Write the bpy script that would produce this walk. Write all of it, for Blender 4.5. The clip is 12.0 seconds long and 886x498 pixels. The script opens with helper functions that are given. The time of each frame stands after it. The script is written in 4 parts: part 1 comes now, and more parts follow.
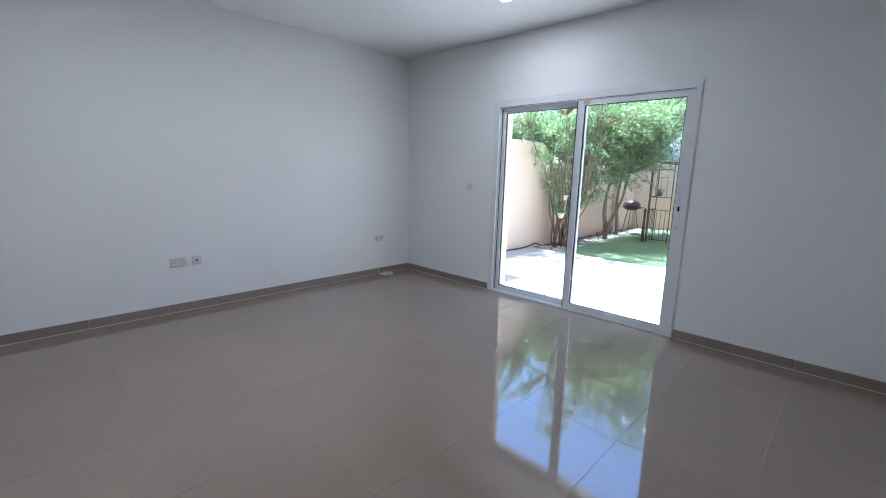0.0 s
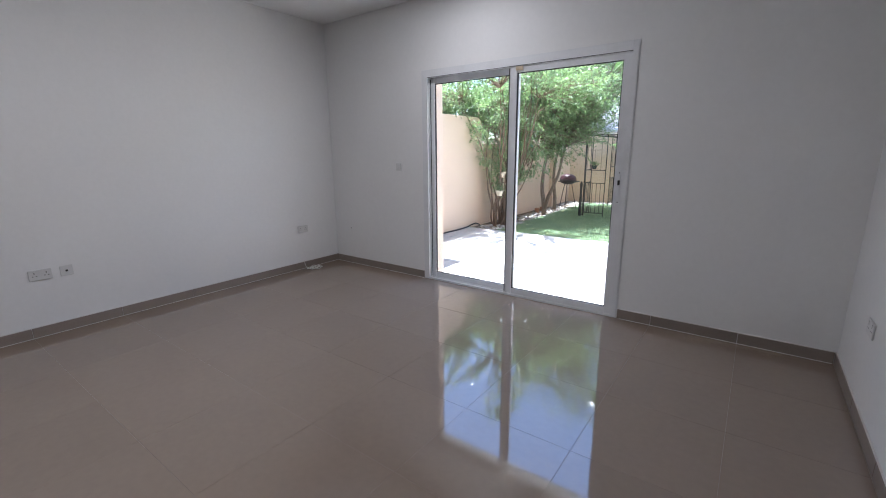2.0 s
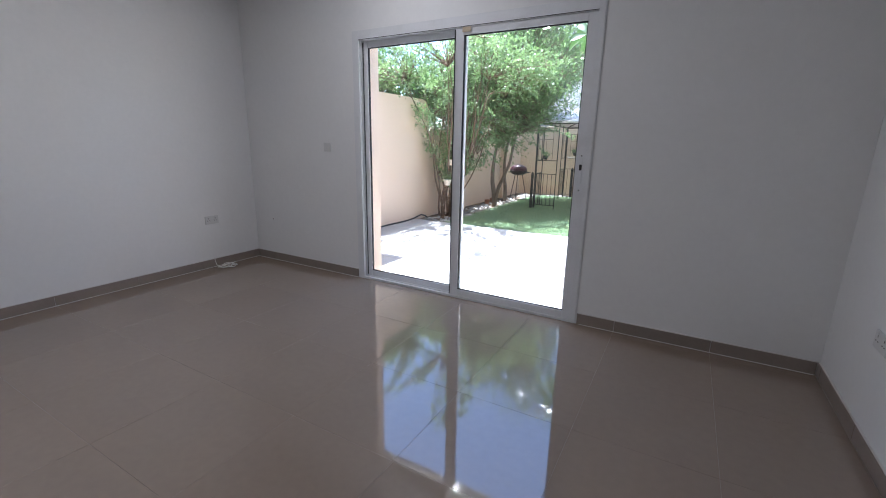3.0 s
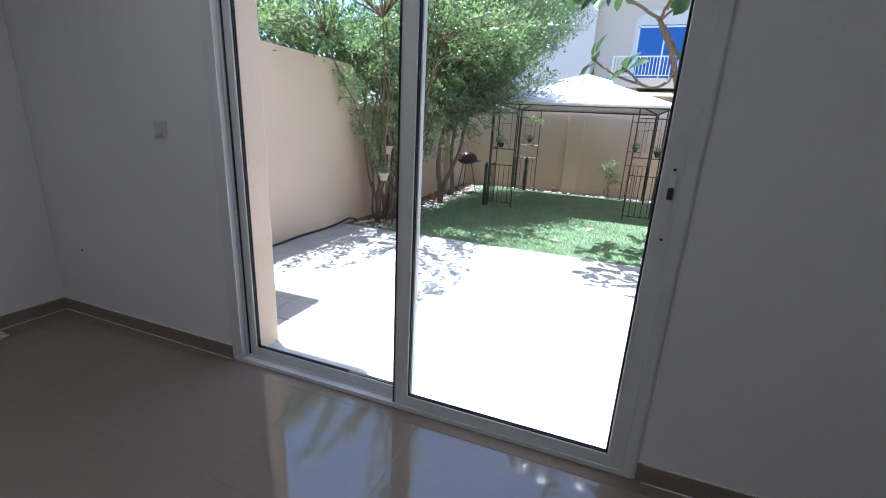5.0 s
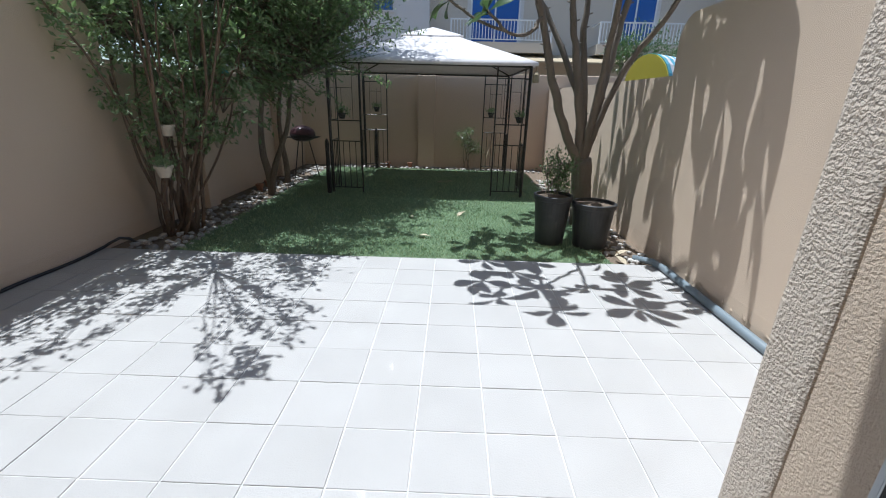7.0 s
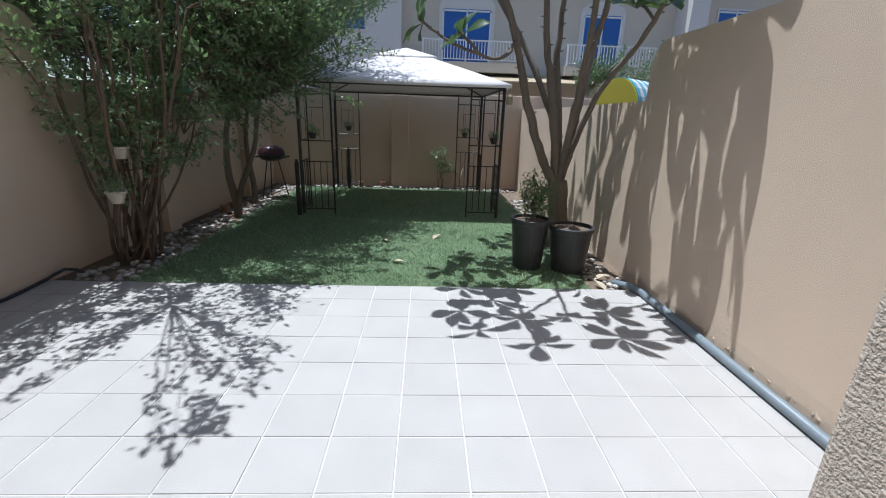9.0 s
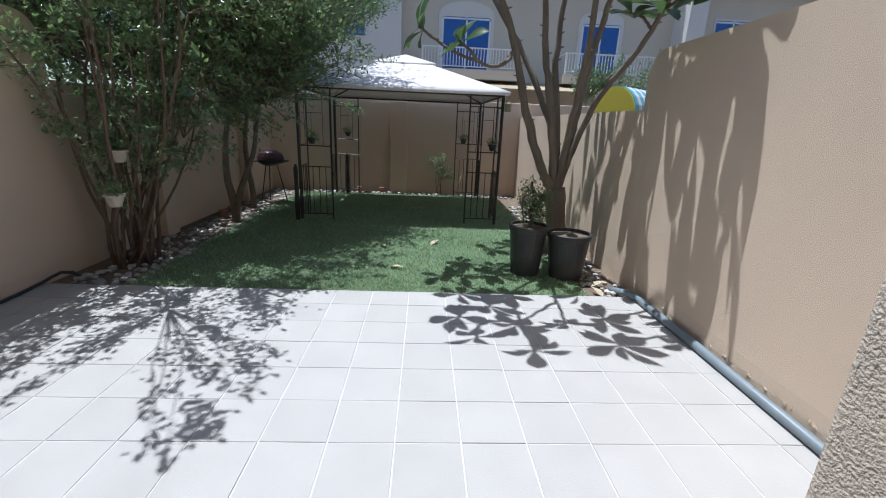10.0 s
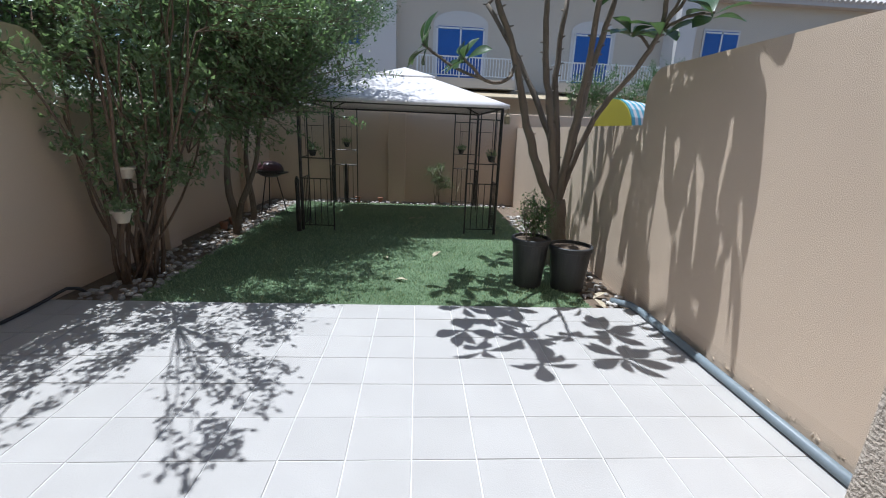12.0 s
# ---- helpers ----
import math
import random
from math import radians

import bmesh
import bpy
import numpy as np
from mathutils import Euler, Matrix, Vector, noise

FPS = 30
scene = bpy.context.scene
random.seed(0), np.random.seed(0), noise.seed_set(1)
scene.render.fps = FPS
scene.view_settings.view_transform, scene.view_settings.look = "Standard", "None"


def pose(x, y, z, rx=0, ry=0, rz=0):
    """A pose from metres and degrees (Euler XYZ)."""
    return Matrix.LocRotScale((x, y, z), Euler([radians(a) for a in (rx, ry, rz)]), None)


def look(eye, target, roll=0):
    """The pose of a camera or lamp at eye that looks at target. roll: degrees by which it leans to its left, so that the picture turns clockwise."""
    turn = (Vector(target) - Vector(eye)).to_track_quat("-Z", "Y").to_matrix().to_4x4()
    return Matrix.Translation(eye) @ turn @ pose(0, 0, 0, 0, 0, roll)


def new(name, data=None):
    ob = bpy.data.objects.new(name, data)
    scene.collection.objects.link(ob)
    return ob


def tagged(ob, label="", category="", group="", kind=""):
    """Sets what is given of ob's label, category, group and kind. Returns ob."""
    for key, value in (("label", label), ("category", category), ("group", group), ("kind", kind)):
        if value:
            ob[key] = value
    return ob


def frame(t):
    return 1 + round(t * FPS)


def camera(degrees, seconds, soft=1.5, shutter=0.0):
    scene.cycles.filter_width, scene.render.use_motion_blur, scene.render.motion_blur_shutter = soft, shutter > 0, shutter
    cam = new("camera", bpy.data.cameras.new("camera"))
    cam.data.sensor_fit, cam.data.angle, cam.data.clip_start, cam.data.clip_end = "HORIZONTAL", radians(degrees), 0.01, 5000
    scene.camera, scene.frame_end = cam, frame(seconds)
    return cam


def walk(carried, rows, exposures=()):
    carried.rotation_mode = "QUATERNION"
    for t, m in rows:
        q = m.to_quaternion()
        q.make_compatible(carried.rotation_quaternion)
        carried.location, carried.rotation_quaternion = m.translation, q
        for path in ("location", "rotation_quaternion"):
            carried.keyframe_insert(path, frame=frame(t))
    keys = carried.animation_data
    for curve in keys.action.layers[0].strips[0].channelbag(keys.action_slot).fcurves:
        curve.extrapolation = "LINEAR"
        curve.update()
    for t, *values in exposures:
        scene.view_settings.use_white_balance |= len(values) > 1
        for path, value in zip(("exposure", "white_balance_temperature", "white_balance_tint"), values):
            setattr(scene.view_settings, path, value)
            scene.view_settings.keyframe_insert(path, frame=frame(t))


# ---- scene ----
cam = camera(92.4, 12.0, soft=1.0)
PATH = [
    (0, (0.250, -0.040, 1.433), (-0.982, 1.246, 1.106), 1.5),
    (0.5, (0.267, -0.065, 1.442), (-0.902, 1.276, 1.110), 0.9),
    (1, (0.245, -0.063, 1.437), (-0.891, 1.307, 1.106), 0.6),
    (1.5, (0.167, 0.080, 1.411), (-0.893, 1.498, 1.038), 0.1),
    (2, (0.063, 0.365, 1.424), (-0.977, 1.788, 1.017), -0.4),
    (2.5, (-0.009, 0.609, 1.389), (-1.050, 2.022, 0.947), -0.3),
    (3, (-0.183, 0.936, 1.309), (-1.045, 2.465, 0.871), 1.1),
    (3.2, (-0.278, 1.084, 1.294), (-1.070, 2.648, 0.843), 1.1),
    (4.8, (-0.948, 2.318, 1.335), (-1.628, 4.116, 0.779), 1.8),
    (5, (-1.052, 2.437, 1.346), (-1.717, 4.237, 0.784), 3.0),
    (5.5, (-1.152, 2.862, 1.335), (-1.693, 4.697, 0.75), -1.9),
    (6, (-1.233, 3.219, 1.33), (-1.71, 5.069, 0.736), -0.7),
    (6.5, (-1.302, 3.55, 1.318), (-1.448, 5.434, 0.662), 1.7),
    (6.7, (-1.290, 3.655, 1.298), (-1.316, 5.367, 0.700), 1.5),
    (8.3, (-1.274, 3.946, 1.338), (-1.324, 5.647, 0.721), 1.6),
    (8.5, (-1.286, 3.939, 1.348), (-1.310, 5.651, 0.757), 1.4),
    (9, (-1.307, 3.939, 1.348), (-1.225, 5.666, 0.813), 2.0),
    (9.5, (-1.330, 3.939, 1.337), (-1.241, 5.673, 0.820), 2.4),
    (10, (-1.308, 3.934, 1.349), (-1.218, 5.668, 0.838), 2.5),
    (10.5, (-1.297, 3.926, 1.367), (-0.986, 5.649, 0.912), 4.1),
    (11, (-1.259, 3.930, 1.358), (-0.875, 5.643, 0.914), 4.8),
    (11.5, (-1.268, 3.954, 1.357), (-1.088, 5.692, 0.887), 5.1),
    (12, (-1.409, 3.908, 1.422), (-1.293, 5.647, 0.937), 2.4),
]
EXPOSURES = [(0.0, 3.3, 5100, 11), (1.0, 3.2, 5600, 16), (3.0, 2.85, 5500, 16), (5.0, 2.05, 5450, 13), (5.5, 1.55, 5550, 12), (6.0, 1.0, 5600, 12), (6.5, 0.68, 5700, 12), (8.5, 0.50, 5700, 14), (12.0, 0.50, 5700, 14)]
walk(cam, [(t, look(eye, target, roll)) for t, eye, target, roll in PATH], EXPOSURES)

# ---- light ----
SUN = Vector((-0.21, 0.12, 1.0)).normalized()
world = bpy.data.worlds.new("world")
scene.world = world
world.use_nodes = True
wn = world.node_tree
sky = wn.nodes.new("ShaderNodeTexSky")
sky.sky_type, sky.sun_disc = "NISHITA", False
sky.sun_elevation, sky.sun_rotation = math.asin(SUN.z), math.atan2(SUN.x, SUN.y)
wn.links.new(sky.outputs[0], wn.nodes["Background"].inputs[0])
wn.nodes["Background"].inputs[1].default_value = 0.105
sun_data = bpy.data.lights.new("sun", "SUN")
sun_data.energy, sun_data.angle, sun_data.color = 4.7, radians(0.5), (1.0, 0.965, 0.92)
new("sun", sun_data).matrix_world = look(SUN * 30, (0, 0, 0))


# ---- materials ----
def mat(name, color, rough=0.6, vary=0.12, scale=6.0, grain=60.0, bump=0.0, bump_scale=200.0, metal=0.0, random_piece=0.0,
        stain=None, spec=0.5, stretch=(1, 1, 1), tint=None):
    """A surface with two scales of colour variation, optional stains, relief and a shift from piece to piece."""
    m = bpy.data.materials.new(name)
    m.use_nodes = True
    t = m.node_tree
    n, l = t.nodes, t.links
    b = n["Principled BSDF"]
    b.inputs["Roughness"].default_value, b.inputs["Metallic"].default_value = rough, metal
    b.inputs["Specular IOR Level"].default_value = spec
    geo = n.new("ShaderNodeNewGeometry")
    mp = n.new("ShaderNodeMapping")
    mp.inputs["Scale"].default_value = stretch
    l.new(geo.outputs["Position"], mp.inputs["Vector"])

    def noise_tex(sc, detail):
        x = n.new("ShaderNodeTexNoise")
        x.inputs["Scale"].default_value, x.inputs["Detail"].default_value = sc, detail
        l.new(mp.outputs[0], x.inputs["Vector"])
        return x

    big, fine = noise_tex(scale, 4), noise_tex(grain, 3)
    add = n.new("ShaderNodeMath")
    add.operation = "ADD"
    l.new(big.outputs[0], add.inputs[0])
    l.new(fine.outputs[0], add.inputs[1])
    ramp = n.new("ShaderNodeMapRange")
    ramp.inputs["From Min"].default_value, ramp.inputs["From Max"].default_value = 0.6, 1.4
    ramp.inputs["To Min"].default_value, ramp.inputs["To Max"].default_value = 1 - vary, 1 + vary
    l.new(add.outputs[0], ramp.inputs[0])
    value = ramp.outputs[0]
    if random_piece:
        oi = n.new("ShaderNodeObjectInfo")
        r2 = n.new("ShaderNodeMapRange")
        r2.inputs["To Min"].default_value, r2.inputs["To Max"].default_value = 1 - random_piece, 1 + random_piece
        l.new(oi.outputs["Random"], r2.inputs[0])
        mul = n.new("ShaderNodeMath")
        mul.operation = "MULTIPLY"
        l.new(value, mul.inputs[0])
        l.new(r2.outputs[0], mul.inputs[1])
        value = mul.outputs[0]
    vm = n.new("ShaderNodeVectorMath")
    vm.operation = "SCALE"
    vm.inputs[0].default_value = color
    l.new(value, vm.inputs["Scale"])
    col = vm.outputs[0]
    if stain:
        sc, amount, scol = stain
        st = noise_tex(sc, 6)
        sr = n.new("ShaderNodeMapRange")
        sr.inputs["From Min"].default_value, sr.inputs["From Max"].default_value = 0.52, 0.72
        sr.inputs["To Max"].default_value = amount
        l.new(st.outputs[0], sr.inputs[0])
        mx = n.new("ShaderNodeMix")
        mx.data_type = "RGBA"
        l.new(sr.outputs[0], mx.inputs[0])
        l.new(col, mx.inputs[6])
        mx.inputs[7].default_value = (*scol, 1)
        col = mx.outputs[2]
    if tint:
        gi = n.new("ShaderNodeNewGeometry")
        mx = n.new("ShaderNodeMix")
        mx.data_type = "RGBA"
        l.new(gi.outputs["Random Per Island"], mx.inputs[0])
        l.new(col, mx.inputs[6])
        mx.inputs[7].default_value = (*tint, 1)
        col = mx.outputs[2]
    l.new(col, b.inputs["Base Color"])
    if bump:
        bn = noise_tex(bump_scale, 2)
        bp = n.new("ShaderNodeBump")
        bp.inputs["Strength"].default_value, bp.inputs["Distance"].default_value = 1.0, bump
        l.new(bn.outputs[0], bp.inputs["Height"])
        l.new(bp.outputs[0], b.inputs["Normal"])
    return m


def leaf_mat(name, color, other, rough=0.32, through_light=0.42):
    m = mat(name, color, rough, 0.25, 3.0, 40.0, tint=other)
    t = m.node_tree
    b = t.nodes["Principled BSDF"]
    tr = t.nodes.new("ShaderNodeBsdfTranslucent")
    tr.inputs[0].default_value = (color[0] * 1.9, color[1] * 1.75, color[2] * 1.6, 1)
    mx = t.nodes.new("ShaderNodeMixShader")
    mx.inputs[0].default_value = through_light
    t.links.new(b.outputs[0], mx.inputs[1])
    t.links.new(tr.outputs[0], mx.inputs[2])
    t.links.new(mx.outputs[0], t.nodes["Material Output"].inputs[0])
    return m


def cloth_mat(name, color, through_light):
    m = mat(name, color, 0.85, 0.04, 3, 220, 0.0008, 400)
    t = m.node_tree
    tr, mx = t.nodes.new("ShaderNodeBsdfTranslucent"), t.nodes.new("ShaderNodeMixShader")
    tr.inputs[0].default_value = (*color, 1)
    mx.inputs[0].default_value = through_light
    t.links.new(t.nodes["Principled BSDF"].outputs[0], mx.inputs[1])
    t.links.new(tr.outputs[0], mx.inputs[2])
    t.links.new(mx.outputs[0], t.nodes["Material Output"].inputs[0])
    return m


def glass_mat():
    m = bpy.data.materials.new("clear_glass")
    m.use_nodes = True
    t = m.node_tree
    t.nodes.remove(t.nodes["Principled BSDF"])
    tr, gl, fr, pw, mx = (t.nodes.new("ShaderNode" + k) for k in ("BsdfTransparent", "BsdfGlossy", "LayerWeight", "Math", "MixShader"))
    tr.inputs[0].default_value = (0.93, 0.96, 0.95, 1)
    gl.inputs["Roughness"].default_value = 0.01
    pw.operation = "MULTIPLY_ADD"
    pw.inputs[1].default_value, pw.inputs[2].default_value = 0.10, 0.03
    fr.inputs[0].default_value = 0.3
    t.links.new(fr.outputs["Facing"], pw.inputs[0])
    t.links.new(pw.outputs[0], mx.inputs[0])
    t.links.new(tr.outputs[0], mx.inputs[1])
    t.links.new(gl.outputs[0], mx.inputs[2])
    t.links.new(mx.outputs[0], t.nodes["Material Output"].inputs[0])
    return m


def glow_mat(name, color, strength):
    m = bpy.data.materials.new(name)
    m.use_nodes = True
    b = m.node_tree.nodes["Principled BSDF"]
    b.inputs["Emission Color"].default_value = (*color, 1)
    b.inputs["Emission Strength"].default_value = strength
    return m


PAINT = mat("white_wall_paint", (0.74, 0.74, 0.73), 0.55, 0.025, 1.2, 30, 0.0006, 260, stain=(0.7, 0.12, (0.66, 0.65, 0.63)))
CEIL = mat("white_ceiling_paint", (0.8, 0.8, 0.79), 0.7, 0.02, 1.0, 30, 0.0004, 200)
PORCELAIN = mat("polished_porcelain", (0.245, 0.19, 0.145), 0.05, 0.05, 1.6, 25, 0.00012, 9, random_piece=0.03, stain=(2.2, 0.15, (0.21, 0.165, 0.13)), spec=1.0)
GROUT = mat("worn_grout", (0.28, 0.23, 0.185), 0.6, 0.3, 3.0, 40, stain=(0.8, 0.8, (0.1, 0.085, 0.07)))
SKIRT = mat("brown_skirting_tile", (0.24, 0.2, 0.17), 0.3, 0.07, 5, 60, random_piece=0.05, stain=(9, 0.2, (0.2, 0.17, 0.14)))
CAULK = mat("white_filler", (0.62, 0.6, 0.57), 0.8, 0.1, 8, 80)
ALU = mat("white_powder_coated_aluminium", (0.68, 0.69, 0.7), 0.35, 0.04, 5, 90, stain=(7, 0.25, (0.5, 0.5, 0.48)))
RUBBER = mat("black_rubber_seal", (0.015, 0.015, 0.016), 0.6, 0.2, 20, 100)
STEEL = mat("brushed_steel", (0.55, 0.55, 0.55), 0.3, 0.1, 20, 150, metal=1.0)
SOCKET = mat("white_socket_plastic", (0.6, 0.6, 0.59), 0.3, 0.03, 15, 80)
DARK = mat("dark_hole", (0.02, 0.02, 0.02), 0.6, 0.1)
TAPE = mat("tan_sticker", (0.5, 0.4, 0.28), 0.5, 0.12, 30, 90)
STUCCO = mat("sand_stucco", (0.70, 0.545, 0.41), 0.92, 0.08, 1.4, 120, 0.0035, 250, stain=(1.1, 0.3, (0.62, 0.48, 0.355)))
STUCCO_ROUGH = mat("coarse_sand_stucco", (0.70, 0.58, 0.47), 0.93, 0.10, 2, 150, 0.008, 190)
PAVER = mat("pale_concrete_paver", (0.44, 0.415, 0.395), 0.75, 0.08, 4, 90, 0.0012, 140, random_piece=0.03, stain=(2.4, 0.35, (0.39, 0.365, 0.34)))
JOINT = mat("pale_joint_mortar", (0.68, 0.66, 0.63), 0.95, 0.25, 5, 60)
TURF = mat("turf_backing", (0.14, 0.21, 0.11), 0.9, 0.3, 5, 250, 0.01, 260, stain=(1.5, 0.5, (0.05, 0.1, 0.035)))
BLADE = mat("turf_blades", (0.22, 0.36, 0.2), 0.55, 0.3, 2.0, 60, tint=(0.48, 0.54, 0.3))
SOIL = mat("dry_soil", (0.19, 0.14, 0.1), 0.95, 0.3, 6, 60, 0.02, 60)
PEBBLE = mat("white_pebbles", (0.55, 0.52, 0.48), 0.8, 0.2, 10, 90, tint=(0.28, 0.25, 0.23))
BARK = mat("grey_bark", (0.2, 0.16, 0.125), 0.9, 0.3, 9, 60, 0.01, 60, stretch=(1, 1, 0.35))
BARK_BROWN = mat("brown_bark", (0.16, 0.105, 0.07), 0.92, 0.35, 9, 70, 0.012, 60, stretch=(1, 1, 0.3))
LEAF = leaf_mat("small_leaves", (0.12, 0.195, 0.075), (0.30, 0.38, 0.22), 0.28)
LEAF_DARK = leaf_mat("dark_leaves", (0.055, 0.115, 0.035), (0.12, 0.20, 0.07))
LEAF_BIG = leaf_mat("leathery_leaves", (0.05, 0.10, 0.032), (0.06, 0.11, 0.035), 0.32, 0.3)
IRON = mat("black_painted_iron", (0.022, 0.02, 0.019), 0.45, 0.3, 20, 120)
CANVAS = cloth_mat("off_white_canvas", (0.76, 0.71, 0.70), 0.12)
PLASTIC = mat("dark_pot_plastic", (0.035, 0.035, 0.037), 0.45, 0.25, 8, 80, stain=(5, 0.4, (0.09, 0.08, 0.07)))
CREAM = mat("cream_pot_ceramic", (0.6, 0.52, 0.42), 0.5, 0.1, 15, 90)
TERRA = mat("terracotta", (0.32, 0.15, 0.09), 0.8, 0.2, 15, 90)
PIPE = mat("grey_pvc", (0.2, 0.24, 0.27), 0.45, 0.15, 8, 80)
HOSE = mat("black_hose", (0.03, 0.03, 0.035), 0.5, 0.2, 10, 90)
PURPLE = mat("plum_enamel", (0.09, 0.035, 0.045), 0.35, 0.2, 10, 60)
HOUSE = mat("cream_render", (0.6, 0.53, 0.44), 0.9, 0.05, 0.6, 12, 0.004, 60)
HOUSE_WHITE = mat("pale_render", (0.68, 0.65, 0.62), 0.9, 0.04, 0.6, 12)
BLUE = mat("blue_window_film", (0.012, 0.10, 0.38), 0.35, 0.15, 1.5, 20)
WHITE_METAL = mat("white_painted_metal", (0.78, 0.78, 0.77), 0.4, 0.04, 5, 60)
ROOFING = mat("pale_roof_tiles", (0.55, 0.5, 0.46), 0.8, 0.12, 3, 40)
YELLOW = mat("yellow_nylon", (0.55, 0.48, 0.05), 0.6, 0.08, 5, 90)
STRIPE = mat("blue_cloth", (0.12, 0.38, 0.48), 0.8, 0.1, 5, 90)
TURQ = mat("turquoise_paint", (0.12, 0.42, 0.38), 0.6, 0.15, 15, 80)
WHITE_CORD = mat("white_cable", (0.66, 0.65, 0.6), 0.5, 0.06, 20, 90)
BROWN_LEAF = mat("dry_leaf", (0.5, 0.42, 0.3), 0.8, 0.2, 30, 90)
AWNING = mat("ochre_awning", (0.42, 0.33, 0.21), 0.8, 0.1, 3, 60)
GLASS = glass_mat()
LAMP_GLOW = glow_mat("warm_lamp", (1.0, 0.83, 0.6), 14)


# ---- mesh helpers ----
def link(name, bm, material, parent=None, smooth=False):
    me = bpy.data.meshes.new(name)
    bmesh.ops.recalc_face_normals(bm, faces=bm.faces[:])
    bm.to_mesh(me)
    bm.free()
    if smooth:
        me.shade_smooth()
    me.materials.append(material)
    ob = new(name, me)
    ob.parent = parent
    return ob


def part(name, bm, material, parent, label="", smooth=False):
    ob = link(name, bm, material, parent, smooth)
    return tagged(ob, label) if label else ob


def holder(name, x=0, y=0, z=0):
    ob = new(name)
    ob.location = (x, y, z)
    return ob


def block(x0, x1, y0, y1, z0, z1, bevel=0.0, bm=None):
    bm = bm or bmesh.new()
    made = bmesh.ops.create_cube(bm, size=1)["verts"]
    for v in made:
        v.co = Vector((x0 + (v.co.x + 0.5) * (x1 - x0), y0 + (v.co.y + 0.5) * (y1 - y0), z0 + (v.co.z + 0.5) * (z1 - z0)))
    if bevel:
        es = [e for e in bm.edges if e.verts[0] in made and e.verts[1] in made]
        bmesh.ops.bevel(bm, geom=es, offset=bevel, segments=2, affect="EDGES", profile=0.5)
    return bm


def tube(points, radii, sides=8, bm=None, caps=True):
    """A round tapered limb along points."""
    bm = bm or bmesh.new()
    pts = [Vector(p) for p in points]
    if not hasattr(radii, "__len__"):
        radii = [radii] * len(pts)
    rings, side = [], None
    for i, p in enumerate(pts):
        d = (pts[min(i + 1, len(pts) - 1)] - pts[max(i - 1, 0)]).normalized()
        if side is None:
            side = d.orthogonal().normalized()
        side = (side - d * side.dot(d)).normalized()
        up = d.cross(side)
        rings.append([bm.verts.new(p + radii[i] * (math.cos(a) * side + math.sin(a) * up))
                      for a in (2 * math.pi * k / sides for k in range(sides))])
    for r0, r1 in zip(rings, rings[1:]):
        for k in range(sides):
            bm.faces.new((r0[k], r0[(k + 1) % sides], r1[(k + 1) % sides], r1[k]))
    if caps:
        bm.faces.new(rings[0])
        bm.faces.new(rings[-1])
    return bm


def lathe(profile, sides=28, bm=None, x=0, y=0):
    """A body turned about the vertical from (radius, height) pairs."""
    bm = bm or bmesh.new()
    rings = [[bm.verts.new((x + r * math.cos(2 * math.pi * k / sides), y + r * math.sin(2 * math.pi * k / sides), z)) for k in range(sides)]
             for r, z in profile]
    for r0, r1 in zip(rings, rings[1:]):
        for k in range(sides):
            bm.faces.new((r0[k], r0[(k + 1) % sides], r1[(k + 1) % sides], r1[k]))
    bm.faces.new(rings[0])
    bm.faces.new(rings[-1])
    return bm


def prism(outline, a0, a1, axis="x", bm=None):
    """A flat outline of (u, v) pulled from a0 to a1 along axis; u, v are the other two axes in order."""
    bm = bm or bmesh.new()
    put = {"x": lambda a, u, v: (a, u, v), "y": lambda a, u, v: (u, a, v), "z": lambda a, u, v: (u, v, a)}[axis]
    lo = [bm.verts.new(put(a0, u, v)) for u, v in outline]
    hi = [bm.verts.new(put(a1, u, v)) for u, v in outline]
    n = len(outline)
    bm.faces.new(lo)
    bm.faces.new(hi)
    for i in range(n):
        bm.faces.new((lo[i], lo[(i + 1) % n], hi[(i + 1) % n], hi[i]))
    return bm


def leaves_mesh(name, centres, dirs, sizes, material, parent, rng, width=0.46, fold=0.1, flat=0.45):
    """Many small pointed leaves as one mesh; each is two folded faces."""
    n = len(centres)
    d = dirs / np.linalg.norm(dirs, axis=1, keepdims=True)
    r = rng.normal(0, flat, size=(n, 3)) + np.array((0, 0, 1.0))
    s = np.cross(d, r)
    s /= np.linalg.norm(s, axis=1, keepdims=True) + 1e-9
    u = np.cross(d, s)
    L = sizes[:, None]
    base, tip = centres, centres + d * L
    mid = centres + d * L * 0.5
    a = mid + s * L * width * 0.5 + u * L * fold
    b = mid - s * L * width * 0.5 + u * L * fold
    verts = np.stack([base, a, tip, b], axis=1).reshape(-1, 3)
    i = np.arange(n) * 4
    faces = np.concatenate([np.stack([i, i + 1, i + 2], 1), np.stack([i, i + 2, i + 3], 1)])
    me = bpy.data.meshes.new(name)
    me.from_pydata(verts.tolist(), [], faces.tolist())
    me.materials.append(material)
    ob = new(name, me)
    ob.parent = parent
    return ob


def structure(ob, label, category):
    return tagged(ob, label, category, kind="structure")


# ---- plan ----
LEFT, RIGHT, BACK, DOORWALL, OUTER, CEILING = -4.39, 0.655, -3.2, 4.05, 4.345, 2.92
DX0, DX1, DTOP = -2.86, -0.775, 2.205          # clear width and height of the sliding door
GROUND = -0.03
GL, GR, GBACK, LAWN = -4.37, 0.58, 12.75, 7.3  # garden walls and the lawn's edge

